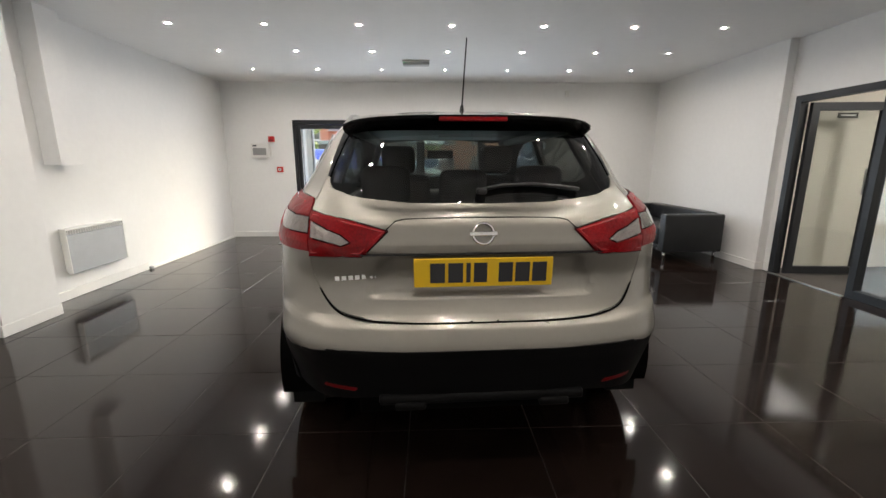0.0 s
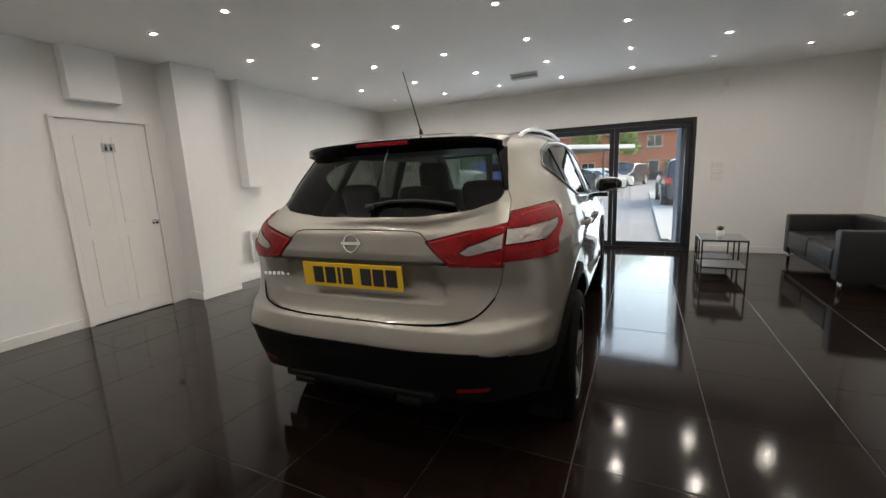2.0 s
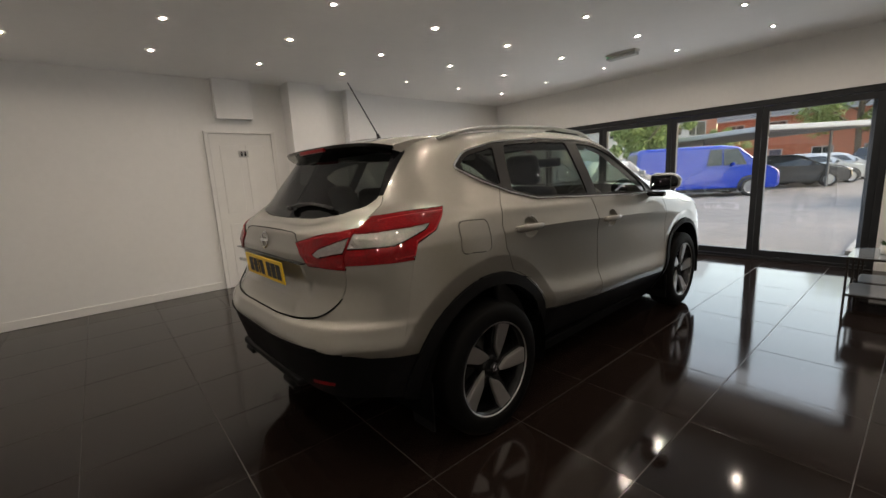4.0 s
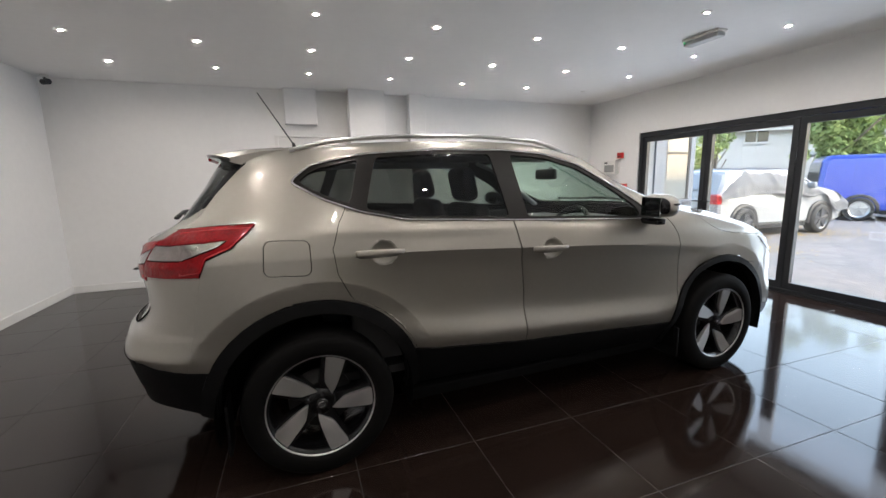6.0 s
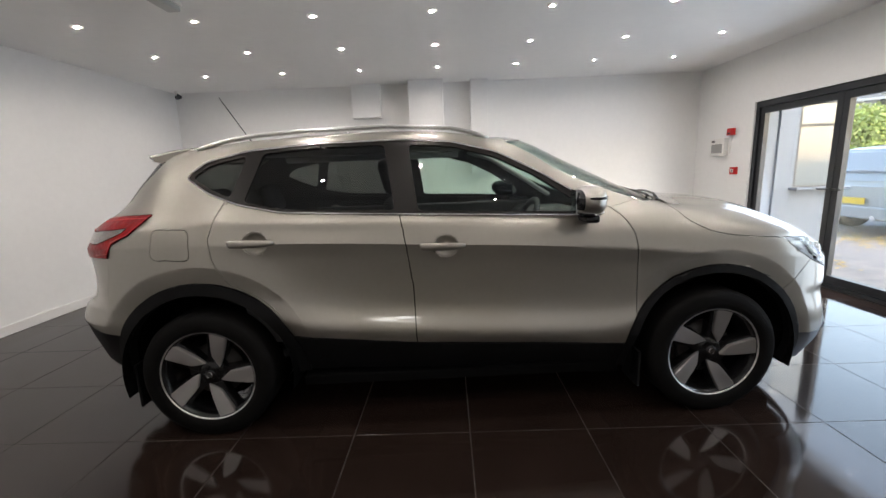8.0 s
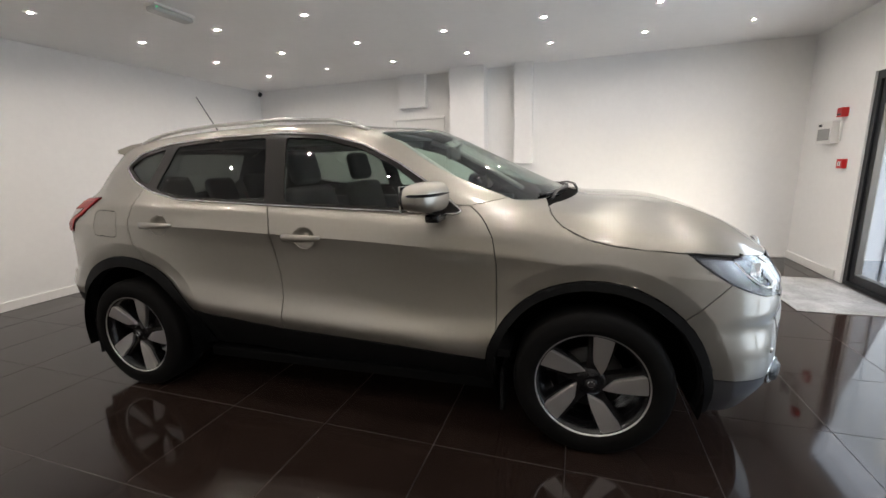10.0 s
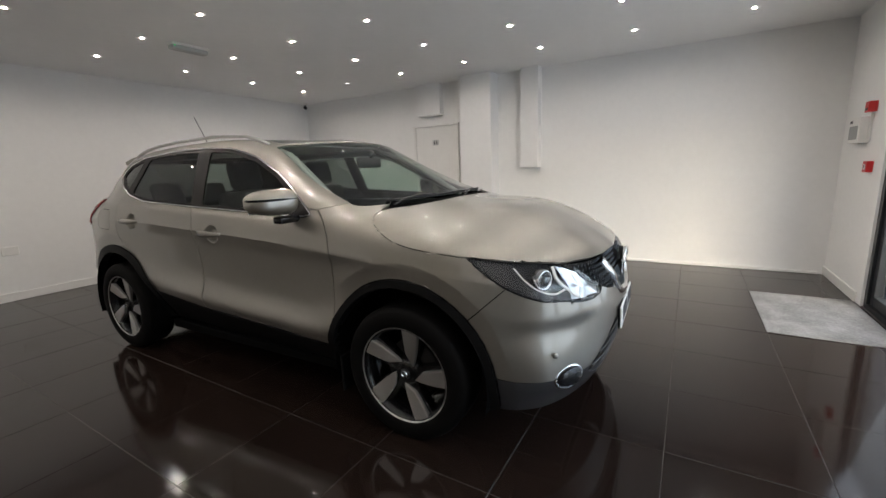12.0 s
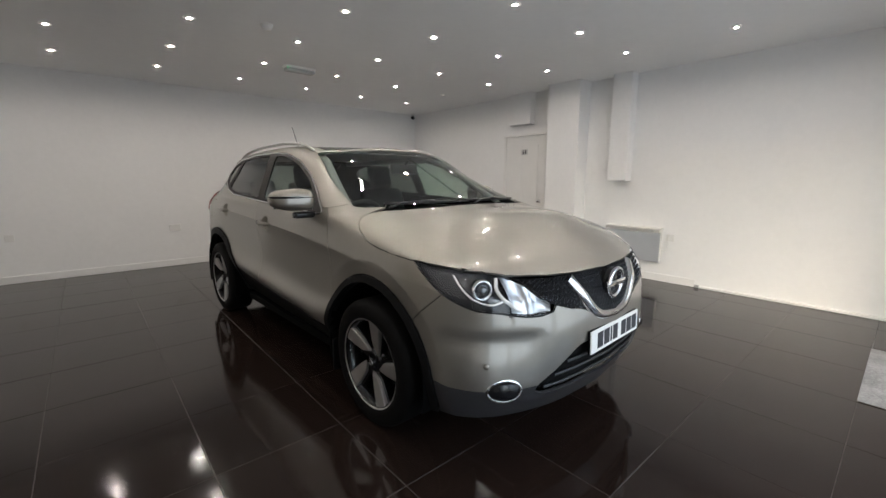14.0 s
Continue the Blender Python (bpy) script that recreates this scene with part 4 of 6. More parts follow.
    # door mirror
    mm = part("door_mirror", boxes((-.02, .17 if sd > 0 else .02, -.025, .04, -.045, -.008), (-.17 if sd < 0 else -.02, .02, -.025, .04, -.045, -.008), bevel=0.010), GLOSS, CAR, "silver and black door mirror" if sd > 0 else "silver and black door mirror, folded in", True, m=pose(sd * .785, .63 if sd > 0 else .70, 1.105, 0, 0, 0 if sd > 0 else 65))
    bm = bmesh.new()
    bmesh.ops.create_uvsphere(bm, u_segments=32, v_segments=20, radius=1)
    for v in bm.verts:
        a, b, c = v.co
        sq = lambda t, k: math.copysign(abs(t) ** k, t)
        X, Y, Z = sq(a, .66) * .118, sq(b, .72) * .060, sq(c, .70) * .066
        if Y < 0:
            Y *= 1.55
        Z *= 1.0 - 0.18 * (a * sd)
        v.co = Vector((sd * .175 + X, -.005 + Y + 0.035 * (a * sd) * -1, .068 + Z))
    low = bm.copy()
    bmesh.ops.bisect_plane(bm, geom=bm.faces[:] + bm.edges[:] + bm.verts[:], plane_co=(0, 0, .030), plane_no=(0, 0, -1), clear_outer=True)
    bmesh.ops.bisect_plane(low, geom=low.faces[:] + low.edges[:] + low.verts[:], plane_co=(0, 0, .030), plane_no=(0, 0, 1), clear_outer=True)
    rear_half = bm.copy()
    bmesh.ops.bisect_plane(bm, geom=bm.faces[:] + bm.edges[:] + bm.verts[:], plane_co=(0, -.078, 0), plane_no=(0, -1, 0), clear_outer=True)
    bmesh.ops.bisect_plane(rear_half, geom=rear_half.faces[:] + rear_half.edges[:] + rear_half.verts[:], plane_co=(0, -.078, 0), plane_no=(0, 1, 0), clear_outer=True)
    part("mirror_bezel", rear_half, GLOSS, mm, "black mirror surround", True)
    part("housing", bm, PAINT, mm, "silver mirror cap", True)
    part("lower_housing", low, PAINT, mm, "silver lower shell", True)
    part("mirror_glass", boxes((-.078, .078, -.004, .004, .008, .120), bevel=0.003), mat("mirror_%s" % _, (0.30, 0.31, 0.32), 0.0, 1.0, var=0), mm, "mirror glass", m=pose(sd * .172, -.090, 0, 0, 0, -sd * 10))
    ind = bmesh.new()
    bmesh.ops.create_uvsphere(ind, u_segments=32, v_segments=8, radius=1)
    for v in ind.verts:
        a, b, c = v.co
        sq = lambda t, k: math.copysign(abs(t) ** k, t)
        rim_ = (a * a + b * b) ** .5 or 1.0
        Y = sq(b / rim_, .72) * .0615
        v.co = Vector((sd * .175 + sq(a / rim_, .66) * .1195, -.005 + (Y if Y > 0 else Y * .9) - 0.035 * (a * sd), .082 + .006 * c))
    part("indicator", ind, GLOSS, mm, "dark indicator strip", True)
    # roof rail
    rl = [(-1.37, 0.0), (-1.30, .012), (-1.20, .022), (-1.05, .027), (-.8, .030), (-.35, .030), (-.02, .026), (.10, .016), (.19, .0)]
    bm = tube(bmesh.new(), [(sd * (on_top(.585, y).x), y, on_top(.585, y).z + h) for y, h in rl], 0.0135, 10, flat=0.85)
    part("roof_rail", bm, STEEL, CAR, "satin silver roof rail", True)
    # mud flaps and inner wheel wells
    part("mud_flap", boxes((sd * .775 - .075, sd * .775 + .075, RW - .40, RW - .385, .16, .40), bevel=0.005), CLAD, CAR, "black mud flap")
    part("mud_flap", boxes((sd * .80 - .09, sd * .80 + .09, FW - .40, FW - .385, .16, .36), bevel=0.005), CLAD, CAR, "black mud flap")
    for cy in (RW, FW):
        wl = bmesh.new()
        pr = arc(cy, HZ, .436, -14, 194, 26)
        o = [wl.verts.new((sd * .885, *q)) for q in pr]
        i_ = [wl.verts.new((sd * .52, *q)) for q in pr]
        for a in range(len(pr) - 1):
            wl.faces.new((o[a], o[a + 1], i_[a + 1], i_[a]))
        wl.faces.new(i_)
        part("wheel_well", wl, SEAL, CAR)
part("fuel_flap", panel(bags["fuel_flap"], lip=0.012, gap=0.0036), PAINT, CAR, "silver fuel filler flap", True)
part("fuel_flap_blank", panel(bags["fuel_flap"], mirror=True, gap=-0.002), PAINT, CAR, "", True)

# dark structure under the panels, closed below
bm = bmesh.new()
made = {}
for nm, fs in bags.items():
    if nm in ("hole", "cup", "windscreen", "rear_window", "quarter_window", "rear_door_window", "front_door_window", "headlamp", "grille", "lower_grille", "glass_roof"):
        continue
    for f in fs:
        q = []
        for v in f.verts:
            if v not in made:
                d = 0.012
                made[v] = bm.verts.new((max(0.0, v.co.x - v.normal.x * d), v.co.y - v.normal.y * d, v.co.z - v.normal.z * d))
            q.append(made[v])
        bm.faces.new(q)
dup = bmesh.ops.duplicate(bm, geom=bm.faces[:])
for g in dup["geom"]:
    if isinstance(g, bmesh.types.BMVert):
        g.co.x = -g.co.x
part("inner_shell", bm, SEAL, CAR)
part("underbody", boxes((-.78, .78, -.87, .87, .20, .26), (-.50, .50, -1.95, -.87, .24, .34), (-.50, .50, .87, 2.0, .20, .32), bevel=0.01), SEAL, CAR, "dark underbody")

# ---- rear details
GATE_LINE = [(max(0.0, x), z) for x, z in gate[:25] if (x > .02 or x < 0) and x < .632]
bm = bmesh.new()
prof = []
for k in range(29):
    x = -0.567 + 1.134 * k / 28
    a = abs(x) / 0.567
    e8 = a ** 8
    root = on_top(math.copysign(min(abs(x), .56), x), -1.42 + .03 * a ** 4, 0.003)
    tip = Vector((x, -1.770 + 0.085 * a ** 3 + 0.055 * a ** 10, 1.492 - 0.012 * a ** 2 - 0.018 * a ** 10))
    mid = root.lerp(tip, 0.5) + Vector((0, 0, 0.008))
    edge = tip + Vector((0, 0.006, -0.014))
    under = Vector((x, -1.70 + 0.06 * a ** 3, 1.462 - 0.02 * a ** 2)).lerp(Vector((x, -1.635, 1.445)), e8)
    back = Vector((x, -1.60, 1.44)).lerp(Vector((x, -1.535, 1.418)), e8)
    prof.append([bm.verts.new(q) for q in (root, mid, tip, edge, under, back)])
for a, b in zip(prof, prof[1:]):
    for k in range(5):
        bm.faces.new((a[k], b[k], b[k + 1], a[k + 1]))
bm.faces.new(prof[0]), bm.faces.new(prof[-1][::-1])
bmesh.ops.recalc_face_normals(bm, faces=bm.faces[:])
bm.normal_update()
for f in bm.faces:
    f.material_index = 1 if f.normal.z < -0.2 else 0
    f.smooth = abs(f.normal.x) < .9
for e in bm.edges:
    if len(e.link_faces) == 2 and e.calc_face_angle(0) > .6:
        e.smooth = False
me_sp = part("spoiler", bm, [PAINT, GLOSS], GATE, "silver roof spoiler with a black underside")
for p_ in me_sp.data.polygons:
    p_.use_smooth = abs(p_.normal.x) < .9
part("brake_light", boxes((-.145, .145, -1.772, -1.755, 1.466, 1.484), bevel=0.004), LENS_R, me_sp, "red high-level brake light")

pl_ = part("number_plate", boxes((-.26, .26, -.004, .004, -.0555, .0555), bevel=0.003), PLATE_Y, GATE, "yellow rear number plate with dark bars", m=pose(0, -2.092, .897, 4, 0, 0))
for x0, x1 in ((-.20, -.145), (-.133, -.078), (-.066, -.050), (-.038, .012), (.055, .108), (.118, .172), (.182, .236)):
    part("bar", boxes((x0, x1, -.0058, -.0042, -.038, .038)), INK, pl_)
# dark line drawn in for the shade of the tailgate's upper crease
part("panel_seam", tube(bmesh.new(), [on_rear(x, z, 0.0) for x, z in ((-.36, 1.052), (-.325, 1.083), (-.29, 1.090), (-.15, 1.093), (0, 1.094), (.15, 1.093), (.29, 1.090), (.325, 1.083), (.36, 1.052))], 0.0028, 6), SEAL, GATE)
# dark strip laid along the tailgate's lower gap, standing for its shade
part("gate_gap", tube(bmesh.new(), [on_rear(x, z, -0.002) for x, z in [(-a, b) for a, b in GATE_LINE[::-1]] + GATE_LINE[1:]], 0.0040, 6), SEAL, GATE, "dark strip for the shade in the gap under the tailgate", True)
part("grab_strip", boxes((-.455, .455, -2.086, -2.060, .961, .967), bevel=0.004), GLOSS, GATE, "dark strip over the plate")
for rr, mt, nm, y in ((1.0, CHROME, "badge_ring", 0.0),):
    bm = tube(bmesh.new(), [(.046 * math.cos(t), 0, .046 * math.sin(t)) for t in (2 * math.pi * k / 32 for k in range(32))], 0.0065, 8, True)
    box(bm, -.062, .062, -.008, .006, -.010, .010, bevel=0.003)
    q = on_rear(0, 1.036, 0.006)
    badge = part("badge", bm, CHROME, GATE, "round chrome badge", True, m=pose(0, q.y, q.z, -8, 0, 0) @ Matrix.Scale(.84, 4))
q = on_rear(.47, .872, 0.003)
bm = bmesh.new()
for k in range(7):
    box(bm, -.085 + .0245 * k, -.085 + .0245 * k + .018, -.002, .002, -.009, .009, bevel=0.001)
part("model_lettering", bm, CHROME, GATE, "plain chrome bars for the model name", m=pose(-q.x, q.y - 0.004, q.z, 0, 0, 10 * 1))
# rear wiper
bm = tube(bmesh.new(), [on_rear(x, z, 0.016) for x, z in ((.02, 1.182), (.10, 1.196), (.22, 1.200), (.34, 1.190), (.42, 1.178))], 0.013, 8, flat=0.6)
box(bm, -.008, .035, -1.940, -1.91, 1.172, 1.198, bevel=0.010)
part("rear_wiper", bm, BLACK_P, GATE, "black rear wiper", True)
# bumper reflectors, skid trim
for sd in (1, -1):
    bm = bmesh.new()
    rows = [[on_rear(.475 + .15 * i / 8, .425 + .010 * i / 8 + .034 * j / 2, .004 - .0035 * (abs(j - 1) + (i in (0, 8)) > 0)) for j in range(3)] for i in range(9)]
    rows = [[bm.verts.new((sd * q.x, q.y, q.z)) for q in row] for row in rows]
    for a, b in zip(rows, rows[1:]):
        for k in range(2):
            bm.faces.new((a[k], b[k], b[k + 1], a[k + 1])[::sd])
    bmesh.ops.solidify(bm, geom=bm.faces[:], thickness=0.008)
    part("reflector", bm, LENS_D, bpy.data.objects["rear_bumper_lower"], "red rear reflector", True)
part("skid_plate", boxes((-.40, .40, -2.135, -2.02, .385, .425), (-.34, -.22, -2.145, -2.05, .365, .40), (.22, .34, -2.145, -2.05, .365, .40), bevel=0.012), CLAD, bpy.data.objects["rear_bumper_lower"], "", True)
# aerial
bm = rod(bmesh.new(), (0, -1.315, 1.530), (0, -1.33, 1.585), 0.018, 14, 0.007)
rod(bm, (0, -1.327, 1.575), (0, -1.505, 1.862), 0.0042, 8, 0.003)
part("aerial", bm, BLACK_P, CAR, "thin black roof aerial")

# ---- front details
for k in range(2):
    sd = 1 - 2 * k
    line = soft(((.315, .855), (.288, .81), (.24, .745), (.185, .685), (.115, .650), (.0, .640)), 3)
    bm = bmesh.new()
    rows = []
    for n_, (x, z) in enumerate(line):
        (xa, za), (xb, zb) = line[max(0, n_ - 1)], line[min(len(line) - 1, n_ + 1)]
        d = Vector((za - zb, 0, xb - xa)).normalized()
        row = []
        for w_, o in ((-.030, -.014), (-.026, .001), (-.008, .007), (.010, .006), (.026, .000), (.030, -.014)):
            w_ *= 1.0 - .35 * max(0.0, (n_ - 9) / 6)
            q = on_nose(max(0.0, x + d.x * w_) if n_ < len(line) - 1 else 0.0, z + d.z * w_, o)
            row.append(bm.verts.new((sd * q.x, q.y, q.z)))
        rows.append(row)
    for a, b in zip(rows, rows[1:]):
        for i in range(5):
            bm.faces.new((a[i], a[i + 1], b[i + 1], b[i]))
    bmesh.ops.recalc_face_normals(bm, faces=bm.faces[:])
    part("chrome_v", bm, CHROME, GRILLE, "broad chrome grille bar", True)
    for r in range(11):
        for c in range(22):
            x, z = .012 + .026 * c + (.013 if r % 2 else 0), .655 + .0205 * r
            if inside(grille, x + .012, z) and inside(grille, x - .012, z) and math.hypot(x, z - .79) > .075:
                q = on_nose(x, z, -.012)
                bm = tube(bmesh.new(), [(sd * (q.x + .014 * math.cos(t)), q.y, q.z + .010 * math.sin(t)) for t in (math.pi / 3 * i for i in range(6))], 0.0026, 5, True)
                part("mesh_cell", bm, GLOSS, GRILLE)
    for z in (.375, .425, .475):
        xs = [t * (.49 if z < .4 else .44 if z < .45 else .37) for t in (0, .25, .5, .75, 1)]
        bm = tube(bmesh.new(), [(sd * on_nose(x, z).x, on_nose(x, z, -.016).y, z) for x in xs], 0.007, 6)
        part("intake_bar", bm, BLACK_P, bpy.data.objects["lower_grille"])
    q = on_nose(.69, .402, -0.004)
    bm = tube(bmesh.new(), [(.074 * math.cos(t), 0, .047 * math.sin(t)) for t in (2 * math.pi * i / 32 for i in range(32))], 0.0095, 8, True)
    fg = part("fog_lamp", bm, CHROME, NOSE, "chrome-ringed fog lamp", True, m=pose(sd * q.x, q.y, q.z, 0, 0, -sd * 34))
    bm = lathe([(0.0, .016), (.05, .018), (.064, .004)], 28)
    for v in bm.verts:
        v.co.x, v.co.y = v.co.x * 1.08, v.co.y * .68
    part("lamp_bowl", bm, GLOSS, fg, "dark lamp bowl", True, m=pose(0, .006, 0, -90, 0, 0))
    q = on_nose(.76, .520, 0.0)
    bm = lathe([(0.0, .006), (.011, .005), (.013, 0.0)], 16)
    part("parking_sensor", bm, PAINT, NOSE, "round parking sensor", True, m=pose(sd * q.x, q.y, q.z, 90, 0, -sd * 40) @ pose(0, 0, 0, 180, 0, 0))
bm = tube(bmesh.new(), [(.060 * math.cos(t), 0, .060 * math.sin(t)) for t in (2 * math.pi * k / 32 for k in range(32))], 0.0095, 8, True)
box(bm, -.080, .080, -.008, .010, -.013, .013, bevel=0.004)
bg = part("front_badge", bm, CHROME, GRILLE, "round chrome badge with a bar", True, m=pose(0, on_nose(0, .79).y + .010, .79, -4, 0, 0) @ Matrix.Scale(1.18, 4))
part("badge_backing", lathe([(0.0, .004), (.058, .004), (.062, -.02)], 28), GLOSS, bg, "", True, m=pose(0, -.006, 0, 90, 0, 0) @ pose(0, 0, 0, 180, 0, 0))
fp = part("number_plate", boxes((-.26, .26, -.004, .004, -.0555, .0555), bevel=0.003), PLATE_W, NOSE, "white front number plate with dark bars", m=pose(0, 2.224, .543, -2, 0, 180))
for x0, x1 in ((-.20, -.145), (-.133, -.078), (-.066, -.050), (-.038, .012), (.055, .108), (.118, .172), (.182, .236)):
    part("bar", boxes((x0, x1, -.0058, -.0042, -.038, .038)), INK, fp)
part("plate_holder", boxes((-.262, .262, .0045, .014, -.057, .057), bevel=0.003), CLAD, fp)
# wipers and cowl
part("cowl", panel(bags["cowl"], both=True, lift=-0.022, lip=0.0), CLAD, CAR, "black plastic cowl below the windscreen", True)
for x0, x1 in ((.60, -.02), (.02, -.60)):
    pts = [on_top(x, 1.205 - .36 * x * x, 0.006) for x in (x0 + (x1 - x0) * t / 8 for t in range(9))]
    wp = part("wiper", tube(bmesh.new(), pts, 0.0075, 6), BLACK_P, CAR, "black windscreen wiper", True)
    part("arm", tube(bmesh.new(), [pts[0] + Vector((0, .055, -.02)), pts[1] + Vector((0, .042, .006)), pts[3] + Vector((0, .018, .012)), pts[4] + Vector((0, 0, .008))], 0.009, 6, flat=0.6), BLACK_P, wp, "", True)

# ---- wheels
def wheel(sd, cy, turn):
    """One wheel with its tyre, black five-spoke rim with bright faces, cap and brake disc. Its outer face looks along +x."""
    w = new("wheel")
    w.parent = CAR
    w.matrix_basis = pose(sd * .790, cy, HZ, 0, 0, 0 if sd > 0 else 180) @ pose(0, 0, 0, turn, 0, 0)
    R, r = .3405, .2475
    ty = lathe([(r - .012, -.105), (r + .02, -.112), (R - .03, -.110), (R - .008, -.098), (R, -.075), (R, .075), (R - .008, .095), (R - .03, .108), (r + .02, .112), (r - .004, .103), (r - .012, .09)], 64, "X")
    part("tyre", ty, TYRE, w, "black low-profile tyre", True)
    part("tread", lathe([(R + .0005, -.05), (R + .001, -.046), (R + .001, -.008), (R + .0005, -.004)], 64, "X"), TYRE, w)
    rim = lathe([(r - .010, .088), (r - .002, .098), (r - .004, .104), (r - .014, .100), (r - .026, .082), (r - .038, .03), (r - .045, -.09), (r - .03, -.1)], 64, "X")
    part("rim", rim, RIM_D, w, "gloss black rim barrel", True)
    part("rim_edge", lathe([(r - .005, .1045), (r - .0105, .1025), (r - .0125, .099)], 64, "X"), RIM_C, w, "bright machined rim edge", True)
    part("brake_disc", lathe([(.0, .02), (.06, .02), (.145, .012), (.145, -.01), (.06, -.012)], 40, "X"), DISC, w, "steel brake disc", True)
    part("hub", lathe([(0.0, .070), (.05, .070), (.075, .055), (.08, .0)], 32, "X"), RIM_D, w, "", True)
    for k in range(5):
        t = 72 * k
        m_ = pose(0, 0, 0, t, 0, 0)
        sp = bmesh.new()
        loop = [(.035, .047), (.012, .072), (-.012, .100), (-.021, .130), (-.031, .180), (-.042, .232), (-.020, .239), (.004, .2405), (.028, .238), (.047, .232), (.048, .180), (.047, .130), (.045, .100), (.041, .070)]
        a = [sp.verts.new((.072 + .026 * min(1, (z - .04) / .19) , y, z)) for y, z in loop]
        b = [sp.verts.new((.045, y, z)) for y, z in loop]
        sp.faces.new(a)
        for i in range(len(loop)):
            sp.faces.new((a[i], b[i], b[(i + 1) % len(loop)], a[(i + 1) % len(loop)]))
        bmesh.ops.recalc_face_normals(sp, faces=sp.faces[:])
        bmesh.ops.bevel(sp, geom=[e for e in sp.edges if all(v in a for v in e.verts)], offset=0.004, segments=2, affect="EDGES")
        s_ = part("spoke", sp, RIM_C, w, "bright machined spoke face", m=m_)
        sk = bmesh.new()
        loop = [(-.030, .04), (-.040, .12), (-.060, .222), (-.045, .232), (.050, .232), (.066, .222), (.054, .12), (.034, .04)]
        a = [sk.verts.new((.056 + .020 * z / .24, y, z)) for y, z in loop]
        b = [sk.verts.new((.02, y, z)) for y, z in loop]
        sk.faces.new(a)
        for i in range(len(loop)):
            sk.faces.new((a[i], b[i], b[(i + 1) % len(loop)], a[(i + 1) % len(loop)]))
        bmesh.ops.recalc_face_normals(sk, faces=sk.faces[:])
        part("spoke_side", sk, RIM_D, w, "gloss black spoke", m=m_)
        part("wheel_nut", lathe([(0.0, .084), (.009, .083), (.010, .07)], 10, "X"), RIM_D, w, "", m=pose(0, 0, 0, t + 36, 0, 0) @ pose(0, 0, .040))
    part("centre_cap", lathe([(0.0, .088), (.024, .087), (.029, .080), (.029, .068)], 28, "X"), RIM_D, w, "black centre cap", True)
    bm = tube(bmesh.new(), [(.0885, .014 * math.cos(q), .014 * math.sin(q)) for q in (2 * math.pi * k / 20 for k in range(20))], 0.0028, 6, True)
    box(bm, .0875, .0905, -.020, .020, -.003, .003)
    part("cap_badge", bm, CHROME, w, "chrome cap badge")
    return w


wheel(1, RW, -18)
wheel(1, FW, -11)
wheel(-1, RW, 20)
wheel(-1, FW, 50)


# ---- cabin
def seat(x, y, tilt, wide=.50, name="front_seat", low=.50):
    s = part(name, boxes((-wide / 2, wide / 2, -.24, .27, 0, .16), bevel=0.05, seg=3), FABRIC, CAR, "dark cloth seat", True, m=pose(x, y, low))
    bk = part("backrest", boxes((-wide / 2 + .01, wide / 2 - .01, -.055, .055, 0, .62), bevel=0.05, seg=3), FABRIC, s, "", True, m=pose(0, -.23, .10, tilt, 0, 0))
    part("headrest", boxes((-.125, .125, -.055, .045, .63, .84), bevel=0.048, seg=4), FABRIC, s, "", True, m=pose(0, -.23, .10, tilt * .9, 0, 0))
    return s


seat(.37, .02, 14)
seat(-.37, .02, 14)
seat(.40, -.92, 20, .46, "rear_seat", .38)
seat(-.40, -.92, 20, .46, "rear_seat", .38)
seat(.0, -.92, 20, .32, "rear_seat", .36)
ds = part("dashboard", boxes((-.70, .70, .55, 1.02, .70, 1.02), bevel=0.06, seg=3), DASH, CAR, "dark moulded dashboard", True)
part("centre_console", boxes((-.11, .11, -.25, .56, .40, .72), bevel=0.03), DASH, CAR, "", True)
part("instrument_hood", boxes((.20, .56, .52, .74, 1.0, 1.085), bevel=0.03, seg=3), DASH, ds, "", True)
bm = tube(bmesh.new(), [(.19 * math.cos(t), 0, .19 * math.sin(t)) for t in (2 * math.pi * k / 36 for k in range(36))], 0.017, 10, True)
box(bm, -.18, .18, .0, .02, -.03, .03, bevel=0.008)
box(bm, -.07, .07, -.01, .04, -.07, .06, bevel=0.02)
box(bm, -.025, .025, 0, .02, -.18, 0, bevel=0.006)
part("steering_wheel", bm, DASH, CAR, "dark steering wheel", True, m=pose(.37, .42, .97, -26, 0, 0))
bm = boxes((-.125, .125, -.016, .016, -.040, .040), bevel=0.014)
rod(bm, (0, .01, .03), (0, .055, .055), .008)
part("rear_view_mirror", bm, DASH, CAR, "dark rear-view mirror", True, m=pose(0, .50, 1.375))
part("parcel_shelf", boxes((-.58, .58, -1.75, -1.22, 1.03, 1.05), bevel=0.008), DASH, CAR)
for sd in (1, -1):
    part("door_card", boxes((sd * .745 - .02, sd * .745 + .02, -1.15, .80, .45, 1.06), bevel=0.015), DASH, CAR)
    part("headlining_rail", boxes((sd * .56 - .03, sd * .56 + .03, -1.3, .1, 1.44, 1.49), bevel=0.015), PLAST_G, CAR)
part("headlining", boxes((-.55, .55, -1.40, .20, 1.492, 1.505)), PLAST_G, CAR)
for sd in (1, -1):
    bm = tube(bmesh.new(), [(sd * x, y, z) for x, y, z in ((.70, .88, 1.10), (.645, .62, 1.265), (.575, .36, 1.42), (.535, .18, 1.475))], .030, 8, flat=.6)
    part("pillar_trim", bm, PLAST_G, CAR, "grey pillar lining", True)
part("cabin_floor", boxes((-.74, .74, -1.6, .95, .36, .40)), DASH, CAR)

